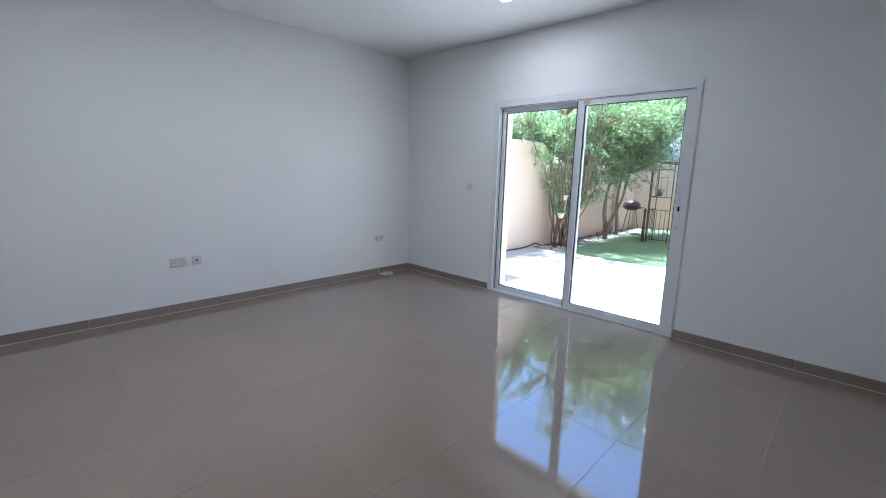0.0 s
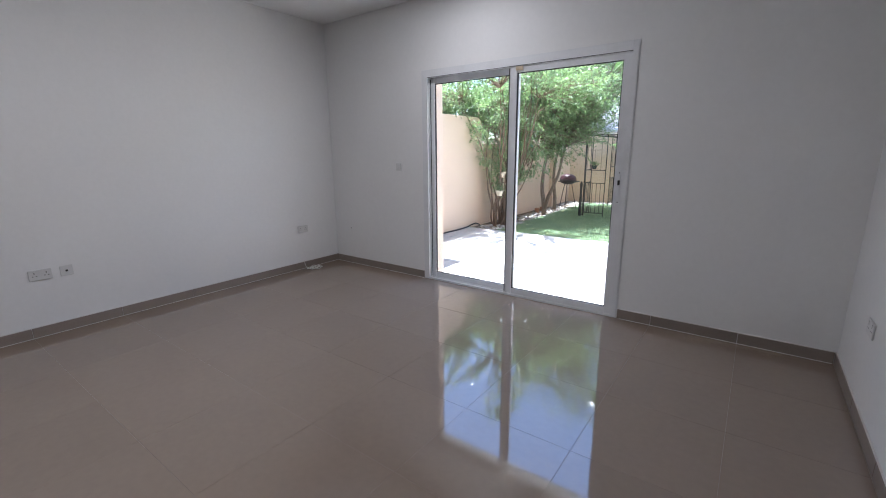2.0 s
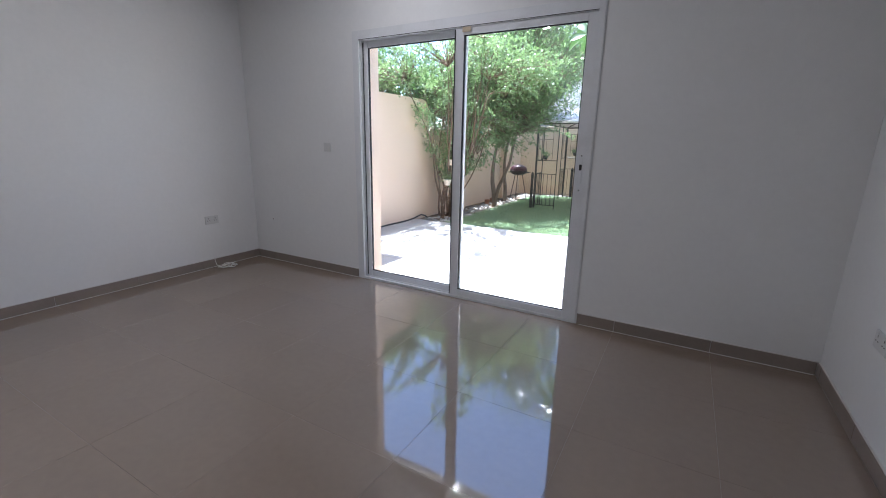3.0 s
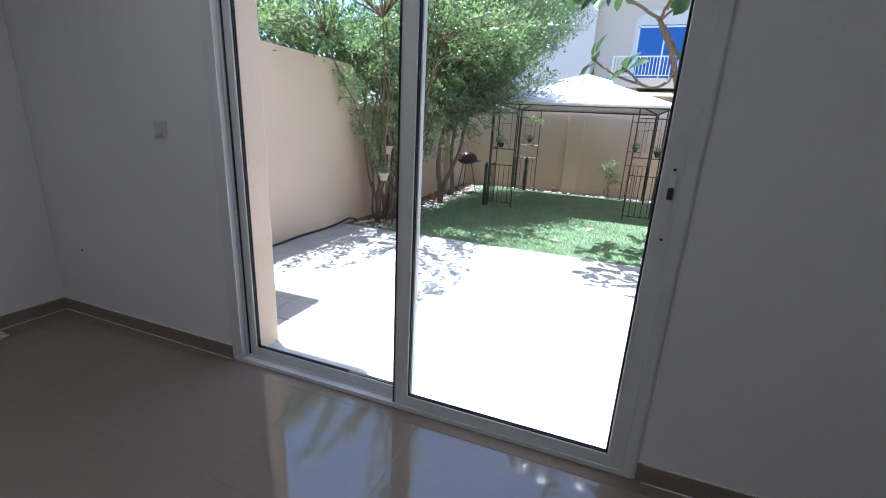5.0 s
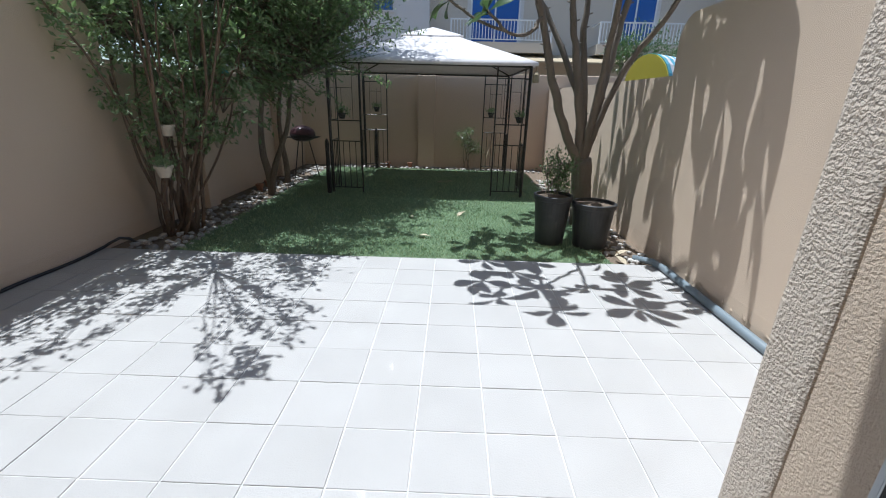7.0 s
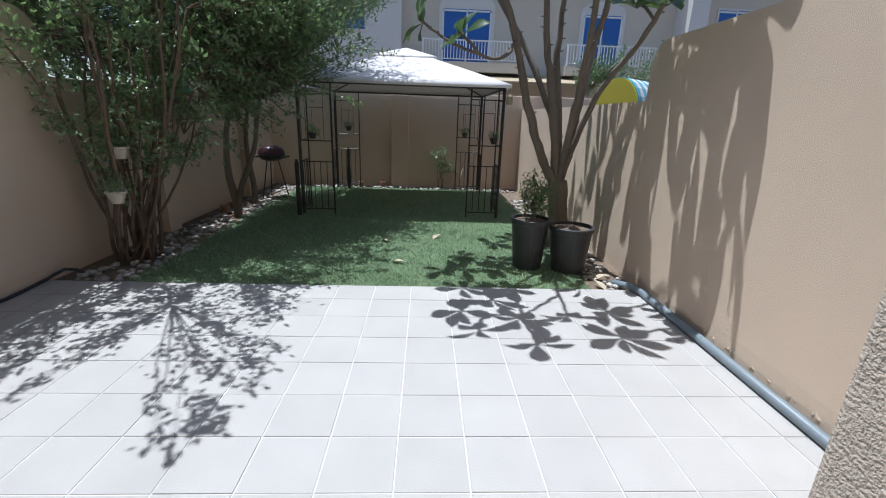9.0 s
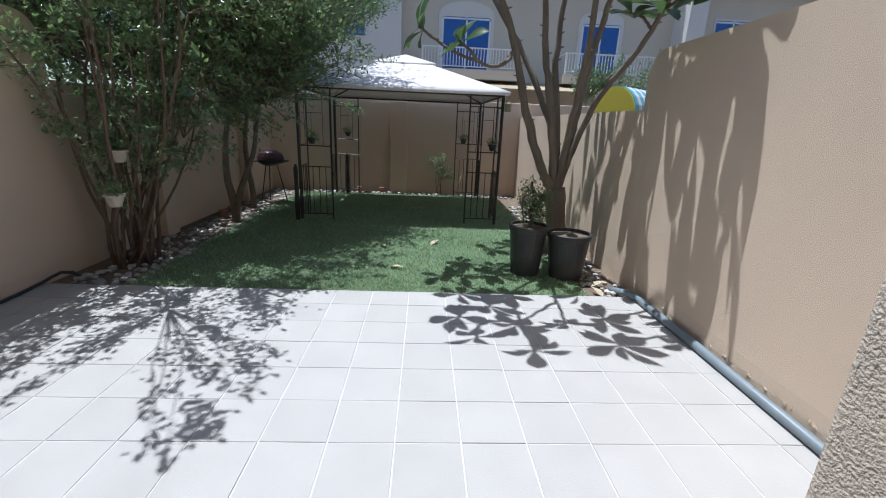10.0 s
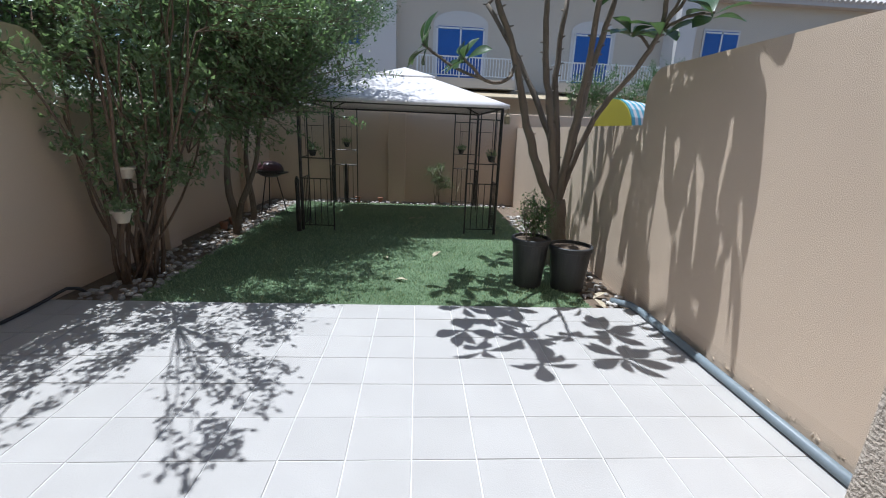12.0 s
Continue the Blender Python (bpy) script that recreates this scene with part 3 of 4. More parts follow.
def bushy_tree(name, base, stems, height, clouds, per, material, label, seed, bark=BARK_BROWN, spread=0.35, size=(0.025, 0.05), aim=(0, 0), r0=0.03, sprays=()):
    """A many-stemmed tree: crooked stems, twigs that reach into the crown's clumps, and small leaves along them."""
    r, g = random.Random(seed), np.random.default_rng(seed)
    ob = tagged(holder(name, *base), label, "tree")
    b, tips = bmesh.new(), []
    for _ in range(stems):
        a = r.uniform(0, 6.283)
        start = (r.uniform(-0.12, 0.12) * (stems > 3), r.uniform(-0.15, 0.15) * (stems > 3), -0.05)
        pts, d = limb(b, start, (math.cos(a) * spread + aim[0], math.sin(a) * spread + aim[1], 1), height * r.uniform(0.7, 1.0), r0 * r.uniform(0.7, 1.2), r0 * 0.35, r, 10, 0.16, 0.3)
        tips += pts[4:]
    centres, dirs, sizes = [], [], []
    for cx, cy, cz, rx, ry, rz in clouds:
        twigs = max(6, int(per * rx * ry * rz * 2.2 / 28) + 8)
        heads = ellipsoid_cloud(twigs, (cx, cy, cz), (rx, ry, rz), g, 0.25)
        for h in heads:
            h = Vector(h)
            src = min(tips, key=lambda q: (q - h).length) if r.random() < 0.8 else Vector((cx, cy, cz))
            m1 = src.lerp(h, 0.5) + Vector((r.uniform(-0.1, 0.1), r.uniform(-0.1, 0.1), r.uniform(0, 0.12)))
            tube([src, m1, h], [0.008, 0.005, 0.002], 4, b, False)
            k = 34
            s = g.uniform(0.35, 1.05, k)[:, None]
            p0, p1, p2 = np.array(src), np.array(m1), np.array(h)
            along = np.where(s < 0.5, p0 + (p1 - p0) * s * 2, p1 + (p2 - p1) * (s * 2 - 1))
            centres.append(along + g.normal(0, 0.035, (k, 3)))
            dirs.append(g.normal(0, 0.7, (k, 3)) + (p2 - p1) * 1.5 + np.array((0, 0, 0.15)))
            sizes.append(g.uniform(*size, k))
        k = int(per * rx * ry * rz * 0.45)
        q = ellipsoid_cloud(k, (cx, cy, cz), (rx, ry, rz), g, 0.5)
        keep = np.array([noise.noise(Vector(v) * 3.4 + Vector((seed, 0, 0))) > -0.12 for v in q])
        q = q[keep]
        centres.append(q)
        dirs.append(g.normal(0, 1, q.shape) + np.array((0, 0, 0.2)))
        sizes.append(g.uniform(*size, len(q)))
    for a, e in sprays:
        # one long arching shoot with leaves in pairs
        a, e = Vector(a) - Vector(base), Vector(e) - Vector(base)
        n_ = int((e - a).length / 0.028)
        pts = [a.lerp(e, i / n_) + Vector((0, 0, 0.07 * math.sin(math.pi * i / n_))) for i in range(n_ + 1)]
        src = min(tips, key=lambda q: (q - a).length)
        tube([src, src.lerp(a, 0.5) + Vector((0, 0, 0.06))] + pts, [0.009] + [0.006 - 0.004 * i / n_ for i in range(n_ + 2)], 5, b)
        along = np.repeat(np.array(pts), 2, axis=0)
        centres.append(along + g.normal(0, 0.006, along.shape))
        dirs.append(np.tile(np.array(((0.3, -0.2, 0.75), (0.3, 0.3, -0.75))), (len(pts), 1)) + g.normal(0, 0.4, along.shape))
        sizes.append(g.uniform(0.035, 0.065, len(along)))
    part("trunk", b, bark, ob, smooth=True)
    leaves_mesh("crown", np.concatenate(centres), np.concatenate(dirs), np.concatenate(sizes), material, ob, g)
    return ob


bushy_tree("bush_tree", (-4.0, 7.85, GROUND), 26, 2.7,
           [(0.0, -0.1, 2.2, 0.65, 0.8, 0.6), (0.45, 0.5, 1.8, 0.65, 0.7, 0.6), (-0.3, 0.6, 2.5, 0.6, 0.9, 0.6), (0.8, 1.2, 1.9, 0.7, 0.7, 0.6),
            (0.2, 1.4, 2.5, 0.8, 0.8, 0.7), (-0.4, -0.9, 2.35, 0.5, 0.8, 0.4), (0.55, 0.0, 2.75, 0.7, 0.8, 0.5), (0.25, -0.1, 1.3, 0.35, 0.35, 0.4),
            (-0.45, -2.0, 2.25, 0.35, 0.9, 0.28), (1.1, 0.4, 2.5, 0.6, 0.8, 0.5), (1.3, 1.5, 2.6, 0.7, 0.8, 0.6), (0.2, 1.2, 3.1, 1.0, 1.0, 0.5), (0.5, 1.6, 1.4, 0.5, 0.6, 0.4), (0.12, -0.1, 0.85, 0.3, 0.35, 0.35), (0.4, 0.35, 1.15, 0.45, 0.45, 0.35), (0.1, 0.5, 1.4, 0.4, 0.5, 0.4), (0.95, -0.7, 2.85, 0.42, 0.45, 0.16), (1.05, -1.35, 2.85, 0.3, 0.4, 0.13), (1.02, -1.85, 2.85, 0.16, 0.32, 0.1), (0.0, -1.0, 2.75, 0.35, 0.6, 0.16), (-0.05, -1.6, 2.72, 0.26, 0.42, 0.12), (1.5, 0.6, 2.6, 0.45, 0.8, 0.3), (-0.15, -0.45, 1.8, 0.22, 0.45, 0.4), (-0.12, -0.15, 1.25, 0.24, 0.35, 0.4)],
           1900, LEAF, "bushy many-stemmed tree with small green leaves", 11, spread=0.26, size=(0.042, 0.078), aim=(0.14, 0.05), r0=0.019)
bushy_tree("garden_tree", (-3.86, 9.75, GROUND), 2, 2.4,
           [(0.1, -0.2, 1.8, 0.7, 0.8, 0.5), (0.6, 0.1, 2.1, 0.8, 0.8, 0.55), (0.1, 0.6, 2.5, 0.9, 0.9, 0.6), (1.1, -0.3, 1.85, 0.7, 0.5, 0.3), (0.2, -0.9, 2.5, 0.8, 0.7, 0.6), (1.2, -0.6, 2.4, 0.7, 0.7, 0.5), (1.5, -0.3, 2.1, 0.5, 0.5, 0.3), (0.3, 0.2, 3.2, 1.0, 1.0, 0.6), (1.2, 0.1, 3.0, 0.8, 0.8, 0.5), (0.2, -1.2, 3.1, 0.8, 0.8, 0.5), (0.6, 0.3, 3.9, 1.2, 1.0, 0.6), (1.6, 0.0, 3.5, 0.7, 0.7, 0.5), (0.2, 0.6, 4.7, 1.3, 1.1, 0.6), (0.9, 0.9, 5.3, 1.1, 0.9, 0.5)],
           1700, LEAF, "fork-trunked tree with small green leaves by the wall", 17, BARK, 0.28, size=(0.042, 0.078), aim=(0.22, 0.0), r0=0.055,
           sprays=(((-2.95, 9.25, 1.56), (-2.0, 8.8, 1.44)), ((-2.75, 9.2, 1.93), (-1.64, 8.8, 1.97)), ((-2.9, 9.0, 1.35), (-2.45, 8.7, 1.12))))
bushy_tree("slender_tree", (-3.95, 10.6, GROUND), 1, 2.8,
           [(0.1, 0.2, 2.7, 0.8, 0.8, 0.7), (0.7, 0.6, 3.0, 0.8, 0.8, 0.6), (1.3, 1.2, 3.3, 0.8, 0.7, 0.6), (0.2, 0.7, 2.3, 0.6, 0.8, 0.35), (0.3, 1.5, 2.4, 0.6, 0.6, 0.35), (0.35, 1.4, 2.9, 0.7, 0.8, 0.45)],
           3000, LEAF_DARK, "slender tree with dark green leaves by the wall", 23, BARK, 0.1, size=(0.045, 0.08), r0=0.05)
bushy_tree("hedge", (-4.85, 7.2, GROUND), 10, 2.2,
           [(0, -1.6, 2.2, 0.4, 0.8, 0.45), (0, -0.6, 2.35, 0.4, 0.8, 0.5), (0, 0.5, 2.4, 0.4, 0.8, 0.6), (0.1, 1.6, 2.5, 0.5, 0.8, 0.6), (0.0, 2.8, 2.4, 0.5, 0.9, 0.6), (0, 4.0, 2.4, 0.5, 0.9, 0.7), (-0.3, 0.2, 2.9, 0.5, 1.6, 0.4), (0, 1.0, 1.8, 0.3, 0.9, 0.35), (0, 2.4, 1.8, 0.3, 0.9, 0.35), (0, 3.8, 1.8, 0.3, 0.9, 0.35), (0.1, 5.2, 2.0, 0.4, 0.9, 0.6)],
           2600, LEAF_DARK, "dense dark green hedge rising behind the garden wall", 53, BARK, 0.3, (0.05, 0.09))
bushy_tree("neighbour_tree", (-4.4, 15.5, GROUND), 3, 4.6,
           [(0.4, 0.2, 4.2, 1.5, 1.2, 1.1), (1.5, 0.3, 4.6, 1.1, 1.0, 0.9), (-1.0, -0.8, 4.2, 1.6, 1.4, 1.2), (-0.5, -2.0, 3.8, 1.2, 1.0, 0.9), (2.1, 0.2, 5.2, 0.8, 0.8, 0.6)],
           1500, LEAF_DARK, "tall dark green tree behind the garden wall", 29, BARK, 0.3, (0.05, 0.1), r0=0.1)
bushy_tree("neighbour_bush", (3.3, 15.5, GROUND), 4, 2.6, [(0, 0, 2.6, 0.9, 0.8, 0.7), (0.9, 0, 2.4, 0.6, 0.6, 0.5)], 1900, LEAF_DARK, "dark green bush behind the back wall", 31, BARK, 0.3, (0.05, 0.09))
bushy_tree("neighbour_bush", (6.6, 18.5, GROUND), 4, 3.2, [(0, 0, 3.1, 1.1, 0.8, 1.0)], 1500, LEAF_DARK, "dark green bush behind the back wall", 37, BARK, 0.3, (0.05, 0.09))


def leaf_shape(length=0.28, width=0.13):
    b = bmesh.new()
    spine, left, right = [], [], []
    for i in range(7):
        s = i / 6
        w = width * math.sin(math.pi * min(1, s ** 1.8)) ** 0.8 * 0.5 + 0.002
        z = -0.10 * s * s * length * 3
        y = length * s
        spine.append(b.verts.new((0, y, z)))
        left.append(b.verts.new((-w, y, z + w * 0.35)))
        right.append(b.verts.new((w, y, z + w * 0.35)))
    for i in range(6):
        b.faces.new((spine[i], spine[i + 1], left[i + 1], left[i]))
        b.faces.new((spine[i], right[i], right[i + 1], spine[i + 1]))
    return b


def frangipani(base):
    """Bare knobbly limbs that fork into a wide flat crown, each twig ending in a rosette of long leaves."""
    r = random.Random(8)
    ob = tagged(holder("frangipani_tree", *base), "frangipani tree with bare grey limbs and long leaf rosettes", "tree")
    origin = Vector(base)
    b = bmesh.new()
    nodes, tips = [], []

    def bough(points, r0, r1, knobs=True):
        """A limb bent smoothly through world points."""
        p = [Vector(q) - origin for q in points]
        p = [p[0] * 2 - p[1]] + p + [p[-1] * 2 - p[-2]]
        out = []
        for k in range(1, len(p) - 2):
            for m in range(6):
                t = m / 6
                out.append(0.5 * (2 * p[k] + (p[k + 1] - p[k - 1]) * t + (2 * p[k - 1] - 5 * p[k] + 4 * p[k + 1] - p[k + 2]) * t * t
                                  + (3 * p[k] - p[k - 1] - 3 * p[k + 1] + p[k + 2]) * t ** 3))
        out.append(p[-2])
        out = [out[0]] + [q + Vector((r.uniform(-1, 1), r.uniform(-1, 1), 0)) * 0.009 for q in out[1:-1]] + [out[-1]]
        n_ = len(out) - 1
        tube(out, [(r0 + (r1 - r0) * k / n_) * (1 + r.uniform(-0.07, 0.1)) for k in range(n_ + 1)], 9, b)
        if knobs:
            for q in out[2:]:
                v = Vector((r.uniform(-1, 1), r.uniform(-1, 1), 0.2)).normalized()
                tube([q, q + v * (r0 + 0.012)], [0.012, 0.006], 5, b)
        return out

    bough([(0.22, 8.55, -0.08), (0.17, 8.5, 0.35), (0.12, 8.46, 0.74)], 0.115, 0.10)
    fork = (0.11, 8.46, 0.62)
    limbs = [
        ([fork, (-0.12, 8.38, 1.02), (-0.32, 8.3, 1.5), (-0.52, 8.2, 2.12), (-0.76, 8.0, 2.55)], 0.052),
        ([fork, (0.0, 8.38, 1.2), (-0.1, 8.32, 1.7), (-0.2, 8.3, 2.1), (-0.28, 8.15, 2.62)], 0.048),
        ([fork, (0.08, 8.52, 1.3), (-0.02, 8.5, 2.0), (0.0, 8.45, 2.7)], 0.046),
        ([fork, (0.2, 8.46, 1.25), (0.27, 8.42, 1.75), (0.33, 8.38, 2.2), (0.33, 8.1, 2.64)], 0.046),
        ([fork, (0.24, 8.42, 1.15), (0.36, 8.22, 1.66), (0.5, 7.85, 2.02), (0.46, 7.45, 2.25)], 0.036),
        ([fork, (0.12, 8.3, 1.25), (0.1, 8.0, 1.9), (0.0, 7.6, 2.6)], 0.042),
        ([fork, (0.04, 8.6, 1.3), (-0.3, 8.8, 2.1), (-0.7, 9.0, 2.75)], 0.042)]
    for pts, rad in limbs:
        out = bough(pts, rad, rad * 0.5)
        nodes += out[-6:]
    low = bough([(-0.50, 8.2, 2.05), (-0.6, 8.12, 1.9), (-0.8, 8.06, 1.88), (-1.02, 8.0, 2.05)], 0.018, 0.013)
    tips.append((low[-1], (low[-1] - low[-4]).normalized()))
    low = bough([(-0.8, 8.06, 1.88), (-1.1, 8.05, 1.98), (-1.38, 8.0, 2.14)], 0.014, 0.011)
    tips.append((low[-1], (low[-1] - low[-4]).normalized()))
    for q in ((0.46, 7.45, 2.25), (0.60, 7.05, 2.28), (0.36, 7.75, 2.28), (0.40, 6.75, 2.62), (0.1, 6.95, 2.6), (0.45, 6.6, 2.6)):
        q = Vector(q) - origin
        src = min(nodes, key=lambda v: (v - q).length)
        if (src - q).length > 0.05:
            bough([src + origin, src.lerp(q, 0.5) + origin + Vector((0, 0, 0.03)), q + origin], 0.014, 0.010, False)
        tips.append((q, Vector((0, -0.3, 1)).normalized()))
    crown = []
    while len(crown) < 36:
        a, k = r.uniform(0, 6.283), r.random() ** 0.5
        q = Vector((-0.48 + 1.35 * k * math.cos(a), 7.85 + 1.75 * k * math.sin(a), 0))
        q.z = max(2.62, 1.62 + 0.28 * (q.y - 3.9)) + r.uniform(0, 0.3)
        if q.x < 0.56 and q.y > 6.6 and all((q - w).length > 0.33 for w in crown):
            crown.append(q)
    crown.sort(key=lambda q: (q - Vector((0, 8.2, 2.6))).length)
    for q in crown:
        q = q - origin
        src = min(nodes, key=lambda v: (v - q).length + (0.4 if v.z > q.z else 0))
        mid = src.lerp(q, 0.5) + Vector((r.uniform(-0.05, 0.05), r.uniform(-0.05, 0.05), 0.06))
        out = bough([src + origin, mid + origin, q + origin], 0.018, 0.012, False)
        nodes.append(out[6])
        tips.append((q, ((q - mid).normalized() + Vector((0, 0, 0.9))).normalized()))
    part("trunk", b, BARK, ob, smooth=True)
    shape = leaf_shape()
    me = bpy.data.meshes.new("leaf")
    shape.to_mesh(me)
    shape.free()
    me.materials.append(LEAF_BIG)
    me.shade_smooth()
    for p, d in tips:
        for k in range(r.choice((6, 7, 7, 8))):
            leaf = new("leaf", me)
            leaf.parent = ob
            s = r.uniform(0.75, 1.1)
            leaf.matrix_local = Matrix.Translation(p - d * r.uniform(0, 0.05)) @ d.to_track_quat("Z", "Y").to_matrix().to_4x4() @ pose(0, 0, 0, 0, 0, k * 137.5 + r.uniform(-20, 20)) @ pose(0, 0, 0, r.uniform(-15, 50), r.uniform(-15, 15), 0) @ Matrix.Diagonal((s, s, s, 1))
    return ob


frangipani((0.2, 8.52, GROUND))


# ---- pots ----
def plant_pot(x, y, r0, r1, h, label, material=PLASTIC, top=None):
    ob = tagged(holder("plant_pot", x, y, GROUND), label, "pot")
    part("body", lathe([(r0, 0), (r0 * 1.02, 0.02), (r1 * 0.97, h - 0.05), (r1 * 1.04, h - 0.045), (r1 * 1.05, h - 0.005), (r1 * 1.0, h), (r1 * 0.92, h), (r1 * 0.9, h - 0.03)], 32), material, ob, smooth=False)
    part("soil", lathe([(r1 * 0.91, h - 0.045), (r1 * 0.9, h - 0.028), (r1 * 0.3, h - 0.02)], 24), SOIL, ob, "dry soil with fallen leaves")
    return ob


plant_pot(-0.29, 7.87, 0.135, 0.18, 0.49, "dark plastic pot holding a small leafy shrub")
plant_pot(0.09, 7.80, 0.155, 0.2, 0.44, "dark plastic pot filled with soil, no plant")
bushy_tree("potted_shrub", (-0.28, 7.88, GROUND + 0.47), 7, 0.4, [(0.03, 0, 0.22, 0.14, 0.13, 0.2)], 90000, LEAF_DARK, "small dark leafy shrub growing in the pot", 41, BARK, 0.3, (0.02, 0.04), r0=0.006)
bushy_tree("low_shrub", (0.1, 9.1, GROUND), 5, 0.4, [(0, 0, 0.25, 0.25, 0.3, 0.22)], 9000, LEAF, "low green shrub beside the pots", 43, BARK, 0.4, (0.02, 0.04), r0=0.006)
bushy_tree("climber_shrub", (-0.98, 12.55, GROUND), 5, 0.7, [(0, 0, 0.6, 0.35, 0.15, 0.22), (0.15, 0, 0.35, 0.2, 0.12, 0.2)], 9000, LEAF, "thin flowering shrub against the back wall", 47, BARK, 0.4, (0.02, 0.045), r0=0.008)
for x, y, z, s in ((-2.6, 12.55, 0.0, 0.05), (-2.15, 12.55, 0.0, 0.05), (-4.1, 9.9, 0, 0.05), (-4.1, 10.2, 0, 0.05)):
    t_ob = tagged(holder("terracotta_pot", x, y, GROUND - 0.02), "small terracotta pot standing by the wall", "pot", "terracotta pots")
    part("body", lathe([(s * 0.7, 0), (s, 0.09), (s * 1.15, 0.092), (s * 1.15, 0.12), (s * 0.9, 0.12)], 18), TERRA, t_ob)


def hanging_pot(x, y, z, label, seed, cord=0.35, material=CREAM, size=0.07):
    ob = tagged(holder("hanging_pot", x, y, z), label, "hanging pot", "hanging pots")
    s = size
    part("bowl", lathe([(s * 0.6, 0), (s * 0.95, s * 1.1), (s * 1.1, s * 1.15), (s * 1.1, s * 1.4), (s * 0.9, s * 1.4)], 20), material, ob)
    part("cord", tube([(0, 0, s * 1.2), (0.004, 0, cord * 0.5), (0, 0, cord)], 0.003, 5), IRON, ob)
    g = np.random.default_rng(seed)
    q = ellipsoid_cloud(130, (0, 0, s * 1.9), (s * 1.8, s * 1.8, s * 1.0), g)
    leaves_mesh("foliage", q, g.normal(0, 1, q.shape) + np.array((0, 0, 0.6)), g.uniform(0.025, 0.05, len(q)), LEAF, ob, g)
    return ob


hanging_pot(-3.78, 7.42, 0.60, "cream hanging pot with trailing green plant", 1, 0.5)
hanging_pot(-3.85, 7.65, 0.93, "cream hanging pot with trailing green plant", 2, 0.5)
hanging_pot(-4.12, 9.0, 0.68, "small cream pot hung on the wall pillar", 3, 0.25, size=0.055)
house = tagged(holder("bird_house", -3.7, 8.35, 1.35), "turquoise wooden bird house hanging in the tree", "bird house")
part("box", block(-0.06, 0.06, -0.06, 0.06, 0, 0.16, 0.004), TERRA, house)
part("roof", prism([(-0.1, 0.15), (0, 0.27), (0.1, 0.15), (0.09, 0.14), (0, 0.245), (-0.09, 0.14)], -0.09, 0.09, "y"), TURQ, house, "turquoise gabled roof")
part("cord", tube([(0, 0, 0.26), (0, 0, 0.5)], 0.003, 5), IRON, house)


# ---- gazebo ----
GX0, GX1, GY0, GY1, EAVE = -3.02, -0.27, 9.95, 12.4, 1.76
gz = tagged(holder("gazebo", 0, 0, GROUND), "garden gazebo with black iron trellis posts and off-white canopy", "gazebo")


def trellis(cx, cy, sx, sy):
    """Corner: one thick post and a trellis wing along each side."""
    part("post", tube([(cx, cy, 0), (cx, cy, EAVE - GROUND)], 0.022, 8), IRON, gz)
    for dx, dy in ((sx * 0.44, 0), (0, sy * 0.44)):
        w = tube([(cx + dx, cy + dy, 0), (cx + dx, cy + dy, EAVE - GROUND)], 0.011, 6)
        for z in (0.08, 0.74, 1.02, 1.62):
            tube([(cx, cy, z), (cx + dx, cy + dy, z)], 0.008, 6, w)
        for k in range(1, 5):
            s = k / 5
            tube([(cx + dx * s, cy + dy * s, 0.08), (cx + dx * s, cy + dy * s, 0.74)], 0.006, 5, w)
        for s0, s1 in ((0.25, 0.25), (0.75, 0.75)):
            tube([(cx + dx * s0, cy + dy * s0, 1.02), (cx + dx * s1, cy + dy * s1, 1.62)], 0.004, 5, w)
        tube([(cx + dx * 0.25, cy + dy * 0.25, 1.45), (cx + dx * 0.75, cy + dy * 0.75, 1.45)], 0.004, 5, w)
        part("trellis_wing", w, IRON, gz)


for cx, sx in ((GX0, 1), (GX1, -1)):
    for cy, sy in ((GY0, 1), (GY1, -1)):
        trellis(cx, cy, sx, sy)
beams = bmesh.new()
H = EAVE - GROUND
for a, b_ in (((GX0, GY0), (GX1, GY0)), ((GX1, GY0), (GX1, GY1)), ((GX1, GY1), (GX0, GY1)), ((GX0, GY1), (GX0, GY0))):
    tube([(*a, H - 0.02), (*b_, H - 0.02)], 0.014, 6, beams)
MX, MY = (GX0 + GX1) / 2, (GY0 + GY1) / 2
for cx in (GX0, GX1):
    for cy in (GY0, GY1):
        tube([(cx, cy, H - 0.01), (MX + (cx - MX) * 0.27, MY + (cy - MY) * 0.27, H + 0.37)], 0.012, 6, beams)
part("roof_frame", beams, IRON, gz)


